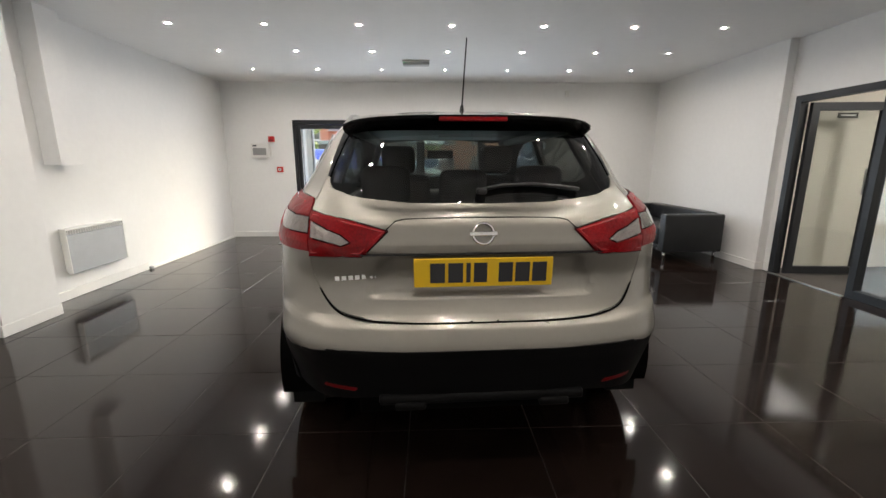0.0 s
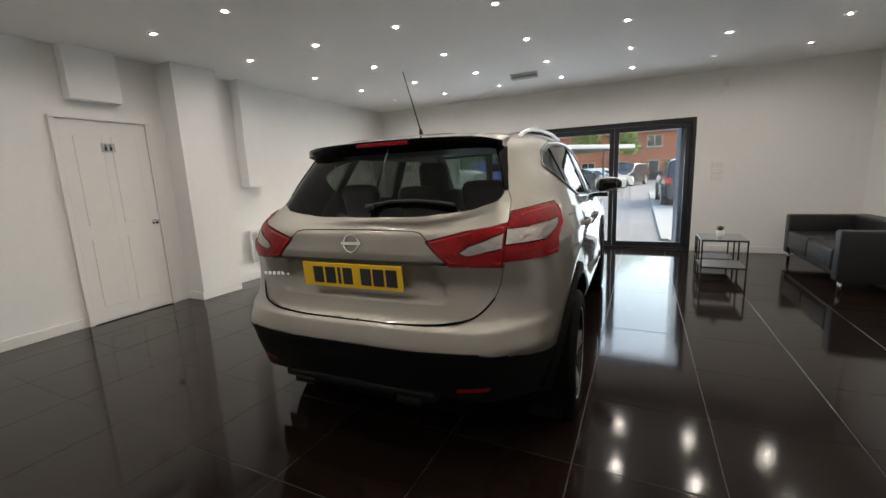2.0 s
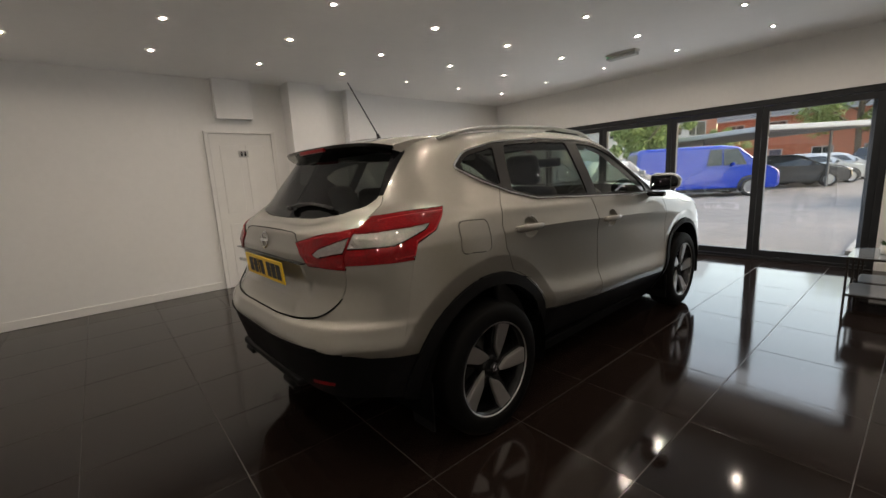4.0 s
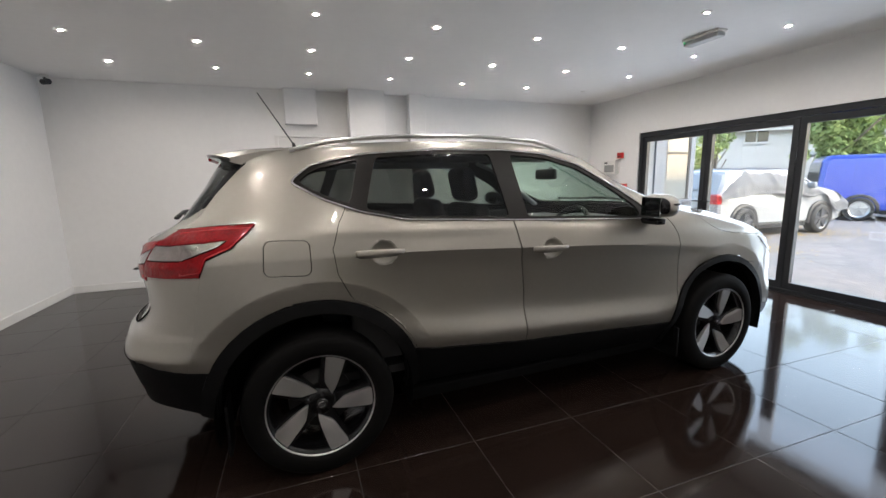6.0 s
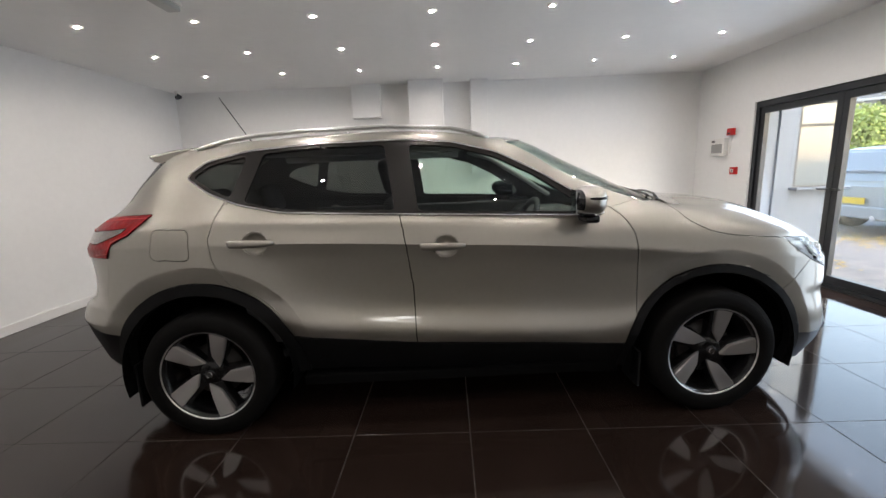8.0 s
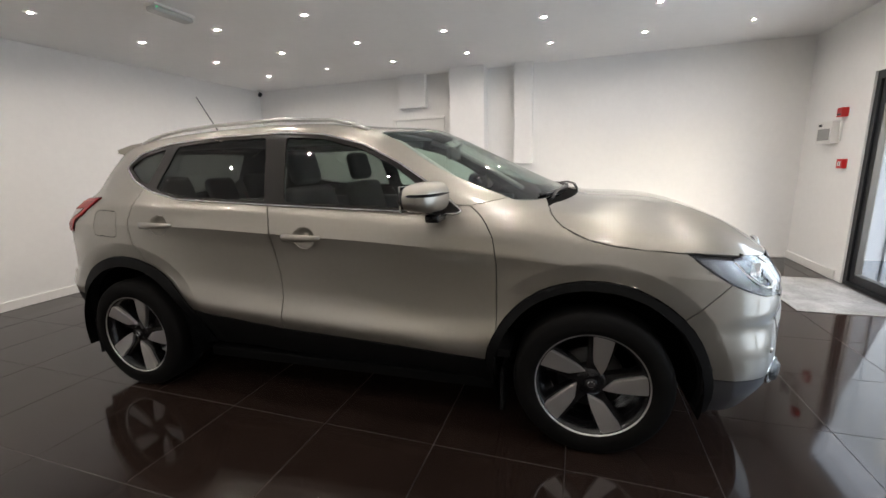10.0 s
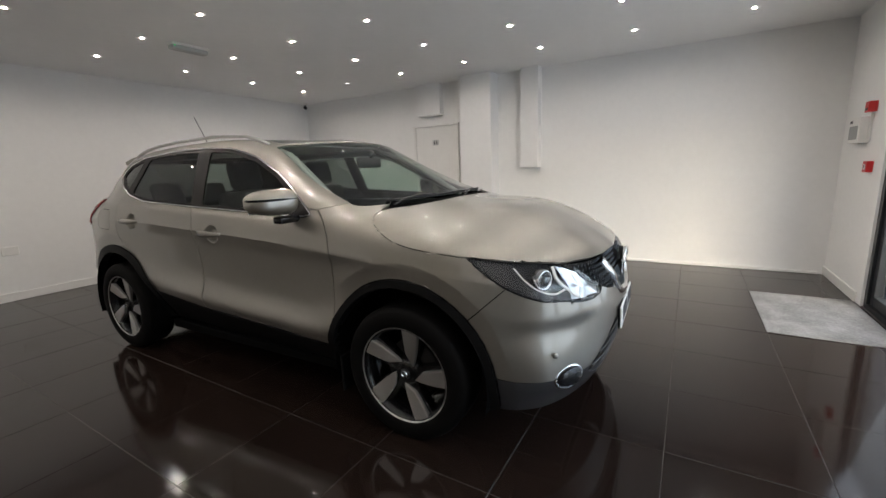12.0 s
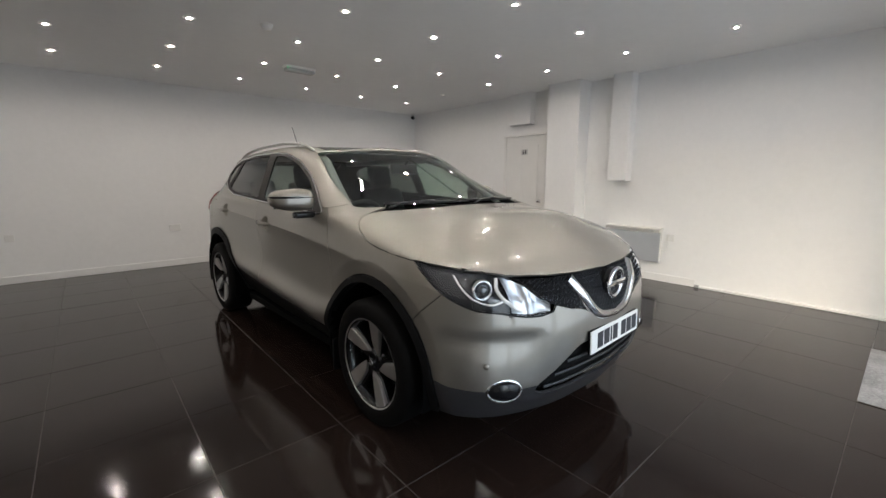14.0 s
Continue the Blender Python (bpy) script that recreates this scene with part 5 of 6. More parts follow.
# ---------------------------------------------------------------- fixtures on ceiling and walls
def downlight():
    ob = empty("downlight", pose(0, 0, 0), "small round recessed downlight, lit, in the white ceiling", "downlight", "ceiling downlights")
    part("bezel", lathe([(0.0162, -0.003), (0.026, -0.009), (0.041, -0.007), (0.043, 0.0)], 24), TRIM, ob, "white bezel", True)
    bm = bmesh.new()
    bmesh.ops.create_circle(bm, cap_ends=True, segments=20, radius=0.0164, matrix=Matrix.Translation((0, 0, -0.0035)) @ pose(0, 0, 0, 180, 0, 0))
    part("lens", bm, LENS, ob, "lit lens")
    return ob


first = downlight()
first.matrix_basis = pose(-2.694, 2.855, CZ)
for i in range(7):
    for j in range(7):
        if (i, j) != (0, 0):
            copy_thing(first, pose(-2.694 + 0.9285 * i, 2.855 - 0.9945 * j, CZ))


DIFFUSER = mat("frosted_diffuser", (0.42, 0.43, 0.42), 0.3, var=0.05, scale=20)


def exit_box(m):
    ob = empty("emergency_light", m, "white emergency bulkhead light on the ceiling", "emergency light", "emergency lights")
    part("base", boxes((-0.185, 0.185, -0.06, 0.06, -0.02, 0), bevel=0.006), PLAST_W, ob)
    part("diffuser", boxes((-0.178, 0.178, -0.052, 0.052, -0.062, -0.02), bevel=0.014, seg=3), DIFFUSER, ob, "ribbed white diffuser")
    part("indicator", boxes((-0.165, -0.155, -0.056, -0.05, -0.035, -0.028)), GREEN, ob, "green charge indicator")
    return ob


exit_box(pose(-0.313, 2.34, CZ))
exit_box(pose(-0.305, -2.055, CZ, 0, 0, 180))

sm = empty("smoke_detector", pose(0.473, -0.86, CZ), "round white smoke detector on the ceiling", "smoke detector")
part("base", lathe([(0.0, -0.012), (0.052, -0.012), (0.054, 0.0)], 28), PLAST_W, sm, "", True)
part("cap", lathe([(0.0, -0.048), (0.03, -0.046), (0.038, -0.034), (0.044, -0.026), (0.045, -0.012)], 28), PLAST_W, sm, "", True)

cc = empty("cctv_camera", pose(-3.52, -4.02, CZ), "small dark security camera in the ceiling corner", "camera")
part("mount", lathe([(0.0, -0.03), (0.035, -0.03), (0.04, 0.0)], 20), PLAST_W, cc, "", True)
bm = bmesh.new()
rod(bm, (0, 0, -0.03), (0.02, 0.02, -0.07), 0.012)
rod(bm, (-0.03, -0.03, -0.075), (0.06, 0.06, -0.085), 0.032, 18)
part("body", bm, BLACK_P, cc, "dark camera barrel")

def wall_box(name, x0, x1, y0, y1, z0, z1, material, label, category, parts=()):
    ob = tagged(part(name, boxes((x0, x1, y0, y1, z0, z1), bevel=0.004), material), label, category)
    for n, r, mt in parts:
        part(n, boxes(r, bevel=0.001), mt, ob)
    return ob


wall_box("fire_alarm_panel", -3.20, -2.915, FY - 0.075, FY, 1.395, 1.625, PLAST_W, "white fire alarm control panel with a grey display", "alarm panel",
         [("display", (-3.17, -2.945, FY - 0.078, FY - 0.0755, 1.43, 1.55), PLAST_G), ("nameplate", (-3.17, -3.10, FY - 0.078, FY - 0.0755, 1.575, 1.60), INK)])
wall_box("cable_conduit", -2.90, -2.878, FY - 0.018, FY, 1.41, 1.66, PLAST_W, "white cable conduit beside the alarm panel", "conduit")
wall_box("alarm_sounder", -2.90, -2.81, FY - 0.06, FY, 1.655, 1.745, RED, "square red fire alarm sounder on the wall", "alarm sounder",
         [("grille", (-2.885, -2.825, FY - 0.063, FY - 0.0605, 1.67, 1.69), BLACK_P)])
wall_box("call_point", -2.80, -2.70, FY - 0.045, FY, 1.14, 1.235, RED, "red manual call point on the wall", "call point",
         [("face", (-2.775, -2.725, FY - 0.0475, FY - 0.0455, 1.165, 1.21), PLAST_W), ("arrow", (-2.757, -2.743, FY - 0.0495, FY - 0.048, 1.175, 1.20), INK)])
for z in (1.085, 1.175, 1.265):
    sw = wall_box("light_switch", 2.115, 2.262, FY - 0.012, FY, z, z + 0.074, PLAST_W, "white double light switch plate, one of three stacked on the wall", "switch",
                  [("rocker", (2.135 + 0.062 * k, 2.178 + 0.062 * k, FY - 0.016, FY - 0.0125, z + 0.014, z + 0.060), TRIM) for k in (0, 1)])
    sw["group"] = "wall switches"
wall_box("wall_sensor", 2.20, 2.265, FY - 0.05, FY, 2.40, 2.50, PLAST_W, "small white movement sensor high on the wall", "sensor")
wall_box("wall_socket", 0.80, 0.945, BY, BY + 0.012, 0.525, 0.625, PLAST_W, "white double socket on the wall", "socket",
         [("switch", (0.825, 0.845, BY + 0.0125, BY + 0.016, 0.60, 0.615), TRIM), ("switch", (0.90, 0.92, BY + 0.0125, BY + 0.016, 0.60, 0.615), TRIM)])
wall_box("wall_socket", 2.56, 2.645, BY, BY + 0.012, 0.525, 0.615, PLAST_W, "white single socket on the wall", "socket",
         [("switch", (2.595, 2.612, BY + 0.0125, BY + 0.016, 0.595, 0.608), TRIM)])
sp = wall_box("fused_spur", LX, LX + 0.012, 1.10, 1.185, 0.53, 0.615, PLAST_W, "white fused spur beside the wall heater", "socket",
              [("fuse_holder", (LX + 0.0125, LX + 0.015, 1.12, 1.14, 0.555, 0.585), TRIM)])
bm = bmesh.new()
tube(bm, [(LX + 0.012, 1.135, 0.535), (LX + 0.02, 1.135, 0.48), (LX + 0.02, 1.12, 0.42), (LX + 0.02, 1.08, 0.40), (LX + 0.03, 1.04, 0.41)], 0.004, 6)
part("flex", bm, PLAST_W, sp)

# panel heater on the left wall
ht = empty("wall_heater", pose(LX, 0.69, 0), "slim pale grey electric panel heater on the wall", "heater")
part("back", boxes((0.0, 0.05, -0.34, 0.34, 0.265, 0.665), bevel=0.004), PLAST_W, ht)
part("front_panel", boxes((0.05, 0.085, -0.36, 0.36, 0.25, 0.625), bevel=0.006), HEATER, ht, "pale grey front panel")
part("top_cover", boxes((0.012, 0.09, -0.365, 0.365, 0.668, 0.69), bevel=0.005), PLAST_W, ht)
for k in range(24):
    part("slat", boxes((0.03, 0.086, -0.35 + 0.0297 * k, -0.35 + 0.0297 * k + 0.008, 0.629, 0.668)), PLAST_W, ht)
part("side_cover", boxes((0.05, 0.088, -0.372, -0.3605, 0.25, 0.69), bevel=0.003), PLAST_W, ht)
part("side_cover", boxes((0.05, 0.088, 0.3605, 0.372, 0.25, 0.69), bevel=0.003), PLAST_W, ht)

# ---------------------------------------------------------------- sofa, nest of tables, plant
so = empty("sofa", pose(0, 0, 0), "black leather three-seat sofa on short chrome legs", "sofa")
SX0, SX1, SY0, SY1 = 2.93, 3.72, 1.60, 3.30
part("base_frame", boxes((SX0 + 0.03, SX1 - 0.02, SY0 + 0.02, SY1 - 0.02, 0.15, 0.21), bevel=0.01), LEATHER, so, "", True)
for y0, y1 in ((SY0, SY0 + 0.15), (SY1 - 0.15, SY1)):
    part("arm", boxes((SX0, SX1, y0, y1, 0.13, 0.63), bevel=0.022, seg=4), LEATHER, so, "", True)
part("backrest", boxes((SX1 - 0.17, SX1, SY0 + 0.15, SY1 - 0.15, 0.20, 0.64), bevel=0.025, seg=4), LEATHER, so, "", True)
sl = (SY1 - SY0 - 0.31) / 2
for k in range(2):
    y0 = SY0 + 0.153 + k * (sl + 0.004)
    part("seat_cushion", boxes((SX0 - 0.005, SX1 - 0.175, y0, y0 + sl, 0.20, 0.43), bevel=0.035, seg=5), LEATHER, so, "", True)
for x in (SX0 + 0.05, SX1 - 0.06):
    for y in (SY0 + 0.06, SY1 - 0.06):
        part("leg", rod(bmesh.new(), (x, y, 0.0005), (x, y, 0.15), 0.018, 14), CHROME, so, "chrome leg", True)


def side_table(x0, x1, y0, y1, h, name, label):
    ob = empty(name, pose(0, 0, 0), label, "table", "nest of tables")
    w = 0.016
    for x in (x0, x1 - w):
        for y in (y0, y1 - w):
            part("leg", boxes((x, x + w, y, y + w, 0.0005, h - w), bevel=0.001), IRON, ob)
    for z, nm in ((h - w, "top_rail"), (0.13, "low_rail")):
        for r in ((x0, x1, y0, y0 + w), (x0, x1, y1 - w, y1)):
            q = (r[0] + (w if nm == "low_rail" else 0), r[1] - (w if nm == "low_rail" else 0), r[2], r[3])
            part(nm, boxes((*q, z, z + w), bevel=0.001), IRON, ob)
        for x in (x0, x1 - w):
            part(nm, boxes((x, x + w, y0 + w, y1 - w, z, z + w), bevel=0.001), IRON, ob)
    part("glass_top", boxes((x0 + 0.002, x1 - 0.002, y0 + 0.002, y1 - 0.002, h + 0.0005, h + 0.007), bevel=0.001), T_GLASS, ob, "pale grey glass top")
    part("shelf", boxes((x0 + w, x1 - w, y0 + w, y1 - w, 0.146, 0.151)), T_GLASS, ob, "grey glass shelf")
    return ob


side_table(1.84, 2.29, 1.945, 2.42, 0.46, "side_table", "square side table, dark metal frame with glass top and shelf")
side_table(1.87, 2.25, 2.46, 2.86, 0.40, "nesting_table", "lower side table of dark metal with a glass shelf")

pl = empty("potted_succulent", pose(2.05, 2.2, 0.468), "small green succulent in a white ceramic pot on the table", "plant")
part("pot", lathe([(0.0, 0.0), (0.030, 0.0), (0.036, 0.006), (0.040, 0.075), (0.036, 0.076), (0.034, 0.06), (0.0, 0.058)], 24), PLAST_W, pl, "white ceramic pot", True)
bm = bmesh.new()
for k in range(46):
    t = random.uniform(0, 6.28)
    out, up = random.uniform(0.018, 0.058), random.uniform(0.03, 0.075)
    d = Vector((math.cos(t) * out, math.sin(t) * out, up))
    a = Vector((0, 0, 0.062))
    sd = Vector((-math.sin(t), math.cos(t), 0)) * 0.007
    vs = [bm.verts.new(q) for q in (a - sd * 0.5, a + d * 0.5 - sd, a + d, a + d * 0.5 + sd, a + sd * 0.5)]
    c = bm.verts.new(a + d * 0.5 - Vector((0, 0, 0.005)))
    for i in range(5):
        bm.faces.new((vs[i], vs[(i + 1) % 5], c))
part("leaves", bm, LEAF, pl, "pointed green leaves")

# ---------------------------------------------------------------- outside: forecourt, parked cars, carport, houses, trees
ASPH = mat("worn_tarmac", (0.19, 0.187, 0.187), 0.75, var=0.2, scale=0.35, bump=0.3, bump_scale=60, tint=(0.25, 0.22, 0.20))
KERB = mat("concrete_kerb", (0.36, 0.35, 0.33), 0.85, var=0.15, scale=4)
BRICK = mat("red_brick", (0.50, 0.19, 0.11), 0.8, var=0.25, scale=2.5, bump=0.3, bump_scale=30)
RENDER = mat("white_render", (0.50, 0.50, 0.49), 0.8, var=0.05, scale=1.5)
SLATE = mat("grey_roof_tile", (0.16, 0.155, 0.15), 0.7, var=0.2, scale=3, bump=0.4, bump_scale=8)
FOLI = mat("tree_leaf", (0.17, 0.28, 0.075), 0.6, var=0.5, scale=1.2, tint=(0.30, 0.36, 0.11))
HEDGE = mat("yellow_green_leaf", (0.33, 0.38, 0.09), 0.6, var=0.4, scale=1.2)
BARK = mat("bark", (0.12, 0.09, 0.065), 0.9, var=0.3, scale=6, bump=0.6, bump_scale=25)
DGLASS = mat("dark_car_glass", (0.03, 0.035, 0.04), 0.05, var=0, spec=0.8)
PAINT_B = mat("blue_car_paint", (0.008, 0.045, 0.42), 0.25, 0.0, var=0.03, scale=4, coat=1.0)
PAINT_D = mat("dark_grey_car_paint", (0.035, 0.037, 0.042), 0.25, 0.2, var=0.04, scale=4, coat=1.0)
PAINT_S = mat("silver_car_paint", (0.48, 0.49, 0.50), 0.3, 0.6, var=0.04, scale=4, coat=1.0)
PAINT_W = mat("white_car_paint", (0.30, 0.305, 0.305), 0.3, 0.0, var=0.03, scale=4, coat=1.0)
COVER = mat("pale_car_cover_cloth", (0.27, 0.272, 0.278), 0.7, var=0.08, scale=5, bump=0.7, bump_scale=5)
RUBBER = mat("tyre_rubber", (0.018, 0.018, 0.018), 0.62, var=0.25, scale=30, bump=0.15, bump_scale=160)
ALLOY = mat("silver_alloy", (0.5, 0.5, 0.51), 0.3, 0.9, var=0.05, scale=20)
LAMP_R = mat("red_lens", (0.45, 0.012, 0.012), 0.12, var=0.08, scale=30, coat=0.8)
GZ = -0.06

setting("ground", boxes((-120, 120, FY + 0.25, 160, GZ - 0.3, GZ), (-120, LX - 0.2, -60, FY + 0.25, GZ - 0.3, GZ), (7.5, 120, -60, FY + 0.25, GZ - 0.3, GZ)), ASPH,
        "worn pinkish grey tarmac forecourt", "ground")
setting("kerb", boxes((1.55, 1.68, 5.0, 22, GZ, GZ + 0.06), bevel=0.01), KERB, "low concrete edging beside the forecourt", "kerb")
setting("pavement", boxes((1.68, 6, 5.0, 22, GZ, GZ + 0.03)), KERB, "pale concrete pavement beside the forecourt", "pavement")

# clad returns of the porch on both sides of the glazed doors
setting("porch_wall_right", boxes((1.72, 2.5, 4.06, 4.95, GZ, 3.0), bevel=0.01), PANEL, "blue-grey clad return wall of the porch", "wall")
bay = setting("porch_wall_left", boxes((-3.2, -2.40, 4.06, 4.25, GZ, 3.0), (-3.2, -2.44, 4.25, 4.95, GZ, 0.92), (-3.2, -2.44, 4.25, 4.95, 2.0, 3.0), (-3.2, -2.44, 4.85, 4.95, 0.92, 2.0),
                                       (-3.2, -2.44, 4.25, 4.33, 0.92, 2.0), bevel=0.006), PANEL, "blue-grey clad return wall with a window", "wall")
part("jamb", boxes((-2.499, -2.425, 3.925, 4.058, 0.001, WZ - 0.003)), PANEL, bay)
w = part("window_frame", boxes((-2.47, -2.45, 4.33, 4.36, 0.95, 2.0), (-2.47, -2.45, 4.82, 4.85, 0.95, 2.0), (-2.47, -2.45, 4.36, 4.82, 0.95, 0.98),
                               (-2.47, -2.45, 4.36, 4.82, 1.97, 2.0), (-2.47, -2.45, 4.36, 4.82, 1.70, 1.73)), ALU, bay)
part("pane", boxes((-2.466, -2.462, 4.36, 4.82, 0.98, 1.70)), mat("reflecting_pane", (0.12, 0.14, 0.15), 0.05, var=0, spec=0.9), w)
part("pane", boxes((-2.466, -2.462, 4.36, 4.82, 1.73, 1.97)), bpy.data.materials["reflecting_pane"], w)
part("window_sill", boxes((-2.46, -2.30, 4.27, 4.93, 0.925, 0.955), bevel=0.005), PANEL, bay)


def car_shell(name, m, label, paint, L, Wd, H, kind="hatch", cover=False, rear_lamp=True, glass=None, group="cars parked outside"):
    """A parked car: x ahead, its right side at -y; body, cabin glass, wheels and lamps. Origin at mid wheelbase on the ground."""
    ob = empty(name, m, label, "van" if kind == "van" else "car", group)
    hw = Wd / 2
    if kind == "van":
        prof = [(-L / 2, 0.35), (-L / 2 + 0.02, 1.0), (-L / 2 + 0.10, H - 0.12), (-L / 2 + 0.25, H), (L * 0.10, H), (L * 0.22, H - 0.08), (L * 0.36, 1.22), (L * 0.46, 1.02),
                (L / 2 - 0.02, 0.85), (L / 2, 0.5), (L / 2 - 0.06, 0.28), (-L / 2 + 0.06, 0.28)]
        belt = 1.12
    elif kind == "suv":
        prof = [(-L / 2, 0.45), (-L / 2 + 0.02, 0.9), (-L / 2 + 0.12, 1.15), (-L / 2 + 0.32, H - 0.05), (-L / 2 + 0.55, H), (L * 0.02, H), (L * 0.12, H - 0.07), (L * 0.25, 1.12), (L * 0.44, 0.98),
                (L / 2 - 0.03, 0.82), (L / 2, 0.5), (L / 2 - 0.08, 0.28), (-L / 2 + 0.08, 0.3)]
        belt = 1.06
    else:
        prof = [(-L / 2, 0.4), (-L / 2 + 0.03, 0.9), (-L / 2 + 0.25, 1.0), (-L / 2 + 0.75, H - 0.06), (-L / 2 + 1.2, H), (L * 0.0, H), (L * 0.08, H - 0.06), (L * 0.24, 0.98), (L * 0.42, 0.86),
                (L / 2 - 0.04, 0.72), (L / 2, 0.45), (L / 2 - 0.08, 0.24), (-L / 2 + 0.08, 0.26)]
        belt = 0.95
    bm = bmesh.new()
    rows = []
    fr = [-1, -0.97, -0.86, -0.5, 0, 0.5, 0.86, 0.97, 1]
    for f in fr:
        r = []
        for x, z in prof:
            lean = max(0.0, (z - belt) / (H - belt)) * (0.13 if kind != "van" else 0.07)
            y = f * (hw - lean)
            pull = (abs(f) > 0.9) * 0.03 + (abs(f) == 1) * 0.04
            xx = x * (1 - pull * 0.5) if abs(x) > L * 0.3 else x
            zz = z - (pull if z > H - 0.2 else 0)
            r.append(bm.verts.new((xx, y, zz)))
        rows.append(r)
    n = len(prof)
    for a, b in zip(rows, rows[1:]):
        for k in range(n):
            bm.faces.new((a[k], a[(k + 1) % n], b[(k + 1) % n], b[k]))
    bm.faces.new(rows[0][::-1])
    bm.faces.new(rows[-1])
    bmesh.ops.recalc_face_normals(bm, faces=bm.faces[:])
    sharp = [e for e in bm.edges if e.calc_face_angle(0) > 0.30]
    bmesh.ops.bevel(bm, geom=sharp, offset=0.05, segments=3, affect="EDGES")
    body = part("body", bm, paint, ob)
    wb, wr = L * 0.30, (0.34 if kind != "hatch" else 0.31)
    for sy in (-1, 1):
        for sx in (-1, 1):
            w = new("wheel")
            w.parent = ob
            w.matrix_basis = pose(sx * wb, sy * (hw - 0.06), wr + 0.0)
            part("tyre", lathe([(wr * 0.68, -0.10), (wr * 0.9, -0.11), (wr, -0.08), (wr, 0.08), (wr * 0.9, 0.11), (wr * 0.68, 0.10)], 28, "X"), RUBBER, w, "", True,
                 m=pose(0, 0, 0, 0, 0, 90))
            rb = lathe([(0.0, 0.10), (wr * 0.15, 0.105), (wr * 0.2, 0.09), (wr * 0.6, 0.085), (wr * 0.7, 0.112)], 28, "X")
            for k in range(5):
                t = k * 2 * math.pi / 5
                box(rb, 0.09, 0.108, -0.03, 0.03, 0.0, wr * 0.66, bevel=0.006, m=pose(0, 0, 0, math.degrees(t), 0, 0))
            part("rim", rb, PAINT_D if cover else ALLOY, w, "dark five-spoke alloy rim" if cover else "five-spoke alloy rim", False, m=pose(0, 0, 0, 0, 0, 90 * sy))
            ab = lathe([(wr * 1.05, -0.03), (wr * 1.28, -0.028), (wr * 1.3, 0.0), (wr * 1.26, 0.02), (wr * 1.05, 0.015)], 32, "X")
            bmesh.ops.delete(ab, geom=[v for v in ab.verts if v.co.z < -wr * 0.35], context="VERTS")
            part("wheel_arch", ab, BLACK_P, ob, "", True, m=pose(sx * wb, sy * (hw + 0.0), wr, 0, 0, 90 * sy))
    # side glass, windscreen, rear glass, set just proud of the shell
    top = H - 0.16
    xr, xf = {"van": (L * 0.0, L * 0.27), "suv": (-L / 2 + 0.42, L * 0.16), "hatch": (-L / 2 + 0.85, L * 0.13)}[kind]
    if not cover:
        for sy in (-1, 1):
            yb, yt = sy * (hw + 0.004), sy * (hw + 0.004 - (0.13 if kind != "van" else 0.07) * (top - belt) / (H - belt))
            cuts = [xr, xr + (xf - xr) * 0.38, xr + (xf - xr) * 0.42, xf]
            for a, b in ((cuts[0], cuts[1]), (cuts[2], cuts[3])):
                g = bmesh.new()
                sl = 0.30 if b == cuts[3] else 0.0
                q = [(a, yb, belt + 0.06), (b, yb, belt + 0.06), (b - sl, yt, top), (a + (0.12 if a == cuts[0] else 0), yt, top)]
                lo = [g.verts.new(c) for c in q]
                hi = [g.verts.new((c[0], c[1] - sy * 0.012, c[2])) for c in q]
                g.faces.new(lo), g.faces.new(hi[::-1])
                for k in range(4):
                    g.faces.new((lo[k], lo[(k + 1) % 4], hi[(k + 1) % 4], hi[k]))
                bmesh.ops.recalc_face_normals(g, faces=g.faces[:])
                part("side_window", g, glass or DGLASS, ob)
        idx = {"van": (5, 6), "suv": (6, 7), "hatch": (6, 7)}[kind]
        ri = {"van": (1, 2), "suv": (2, 3), "hatch": (2, 3)}[kind]
        for nm, (i, j) in (("windscreen", idx), ("rear_window", ri)):
            (xa, za), (xb, zb) = prof[i], prof[j]
            g = bmesh.new()
            d = Vector((zb - za, 0, xa - xb)).normalized()
            d = d if d.z > 0 or (nm == "rear_window") == (d.x < 0) else -d
            if nm == "rear_window" and d.x > 0:
                d = -d
            if nm == "windscreen" and d.x < 0:
                d = -d
            A, B = Vector((xa, 0, za)).lerp(Vector((xb, 0, zb)), 0.08), Vector((xa, 0, za)).lerp(Vector((xb, 0, zb)), 0.9)
            hA, hB = hw - 0.12, hw - 0.2
            q = [A + Vector((0, -hA, 0)), A + Vector((0, hA, 0)), B + Vector((0, hB, 0)), B + Vector((0, -hB, 0))]
            lo = [g.verts.new(c + d * 0.006) for c in q]
            hi = [g.verts.new(c - d * 0.006) for c in q]
            g.faces.new(lo), g.faces.new(hi[::-1])
            for k in range(4):
                g.faces.new((lo[k], lo[(k + 1) % 4], hi[(k + 1) % 4], hi[k]))
            bmesh.ops.recalc_face_normals(g, faces=g.faces[:])
            part(nm, g, DGLASS, ob)
    for sy in (-1, 1):
        if rear_lamp:
            part("tail_lamp", boxes((-L / 2 - 0.012, -L / 2 + 0.16, sy * (hw - 0.1) - 0.1, sy * (hw - 0.1) + 0.1, 0.78, 1.0), bevel=0.03), LAMP_R, ob, "red tail lamp")
        part("headlamp", boxes((L / 2 - 0.3, L / 2 - 0.03, sy * (hw - 0.16) - 0.13, sy * (hw - 0.16) + 0.13, 0.62, 0.74), bevel=0.03), CHROME, ob, "clear headlamp")
        part("door_mirror", boxes((L * 0.16, L * 0.16 + 0.1, sy * (hw + 0.08) - 0.09, sy * (hw + 0.08) + 0.09, belt + 0.02, belt + 0.15), bevel=0.03), paint, ob)
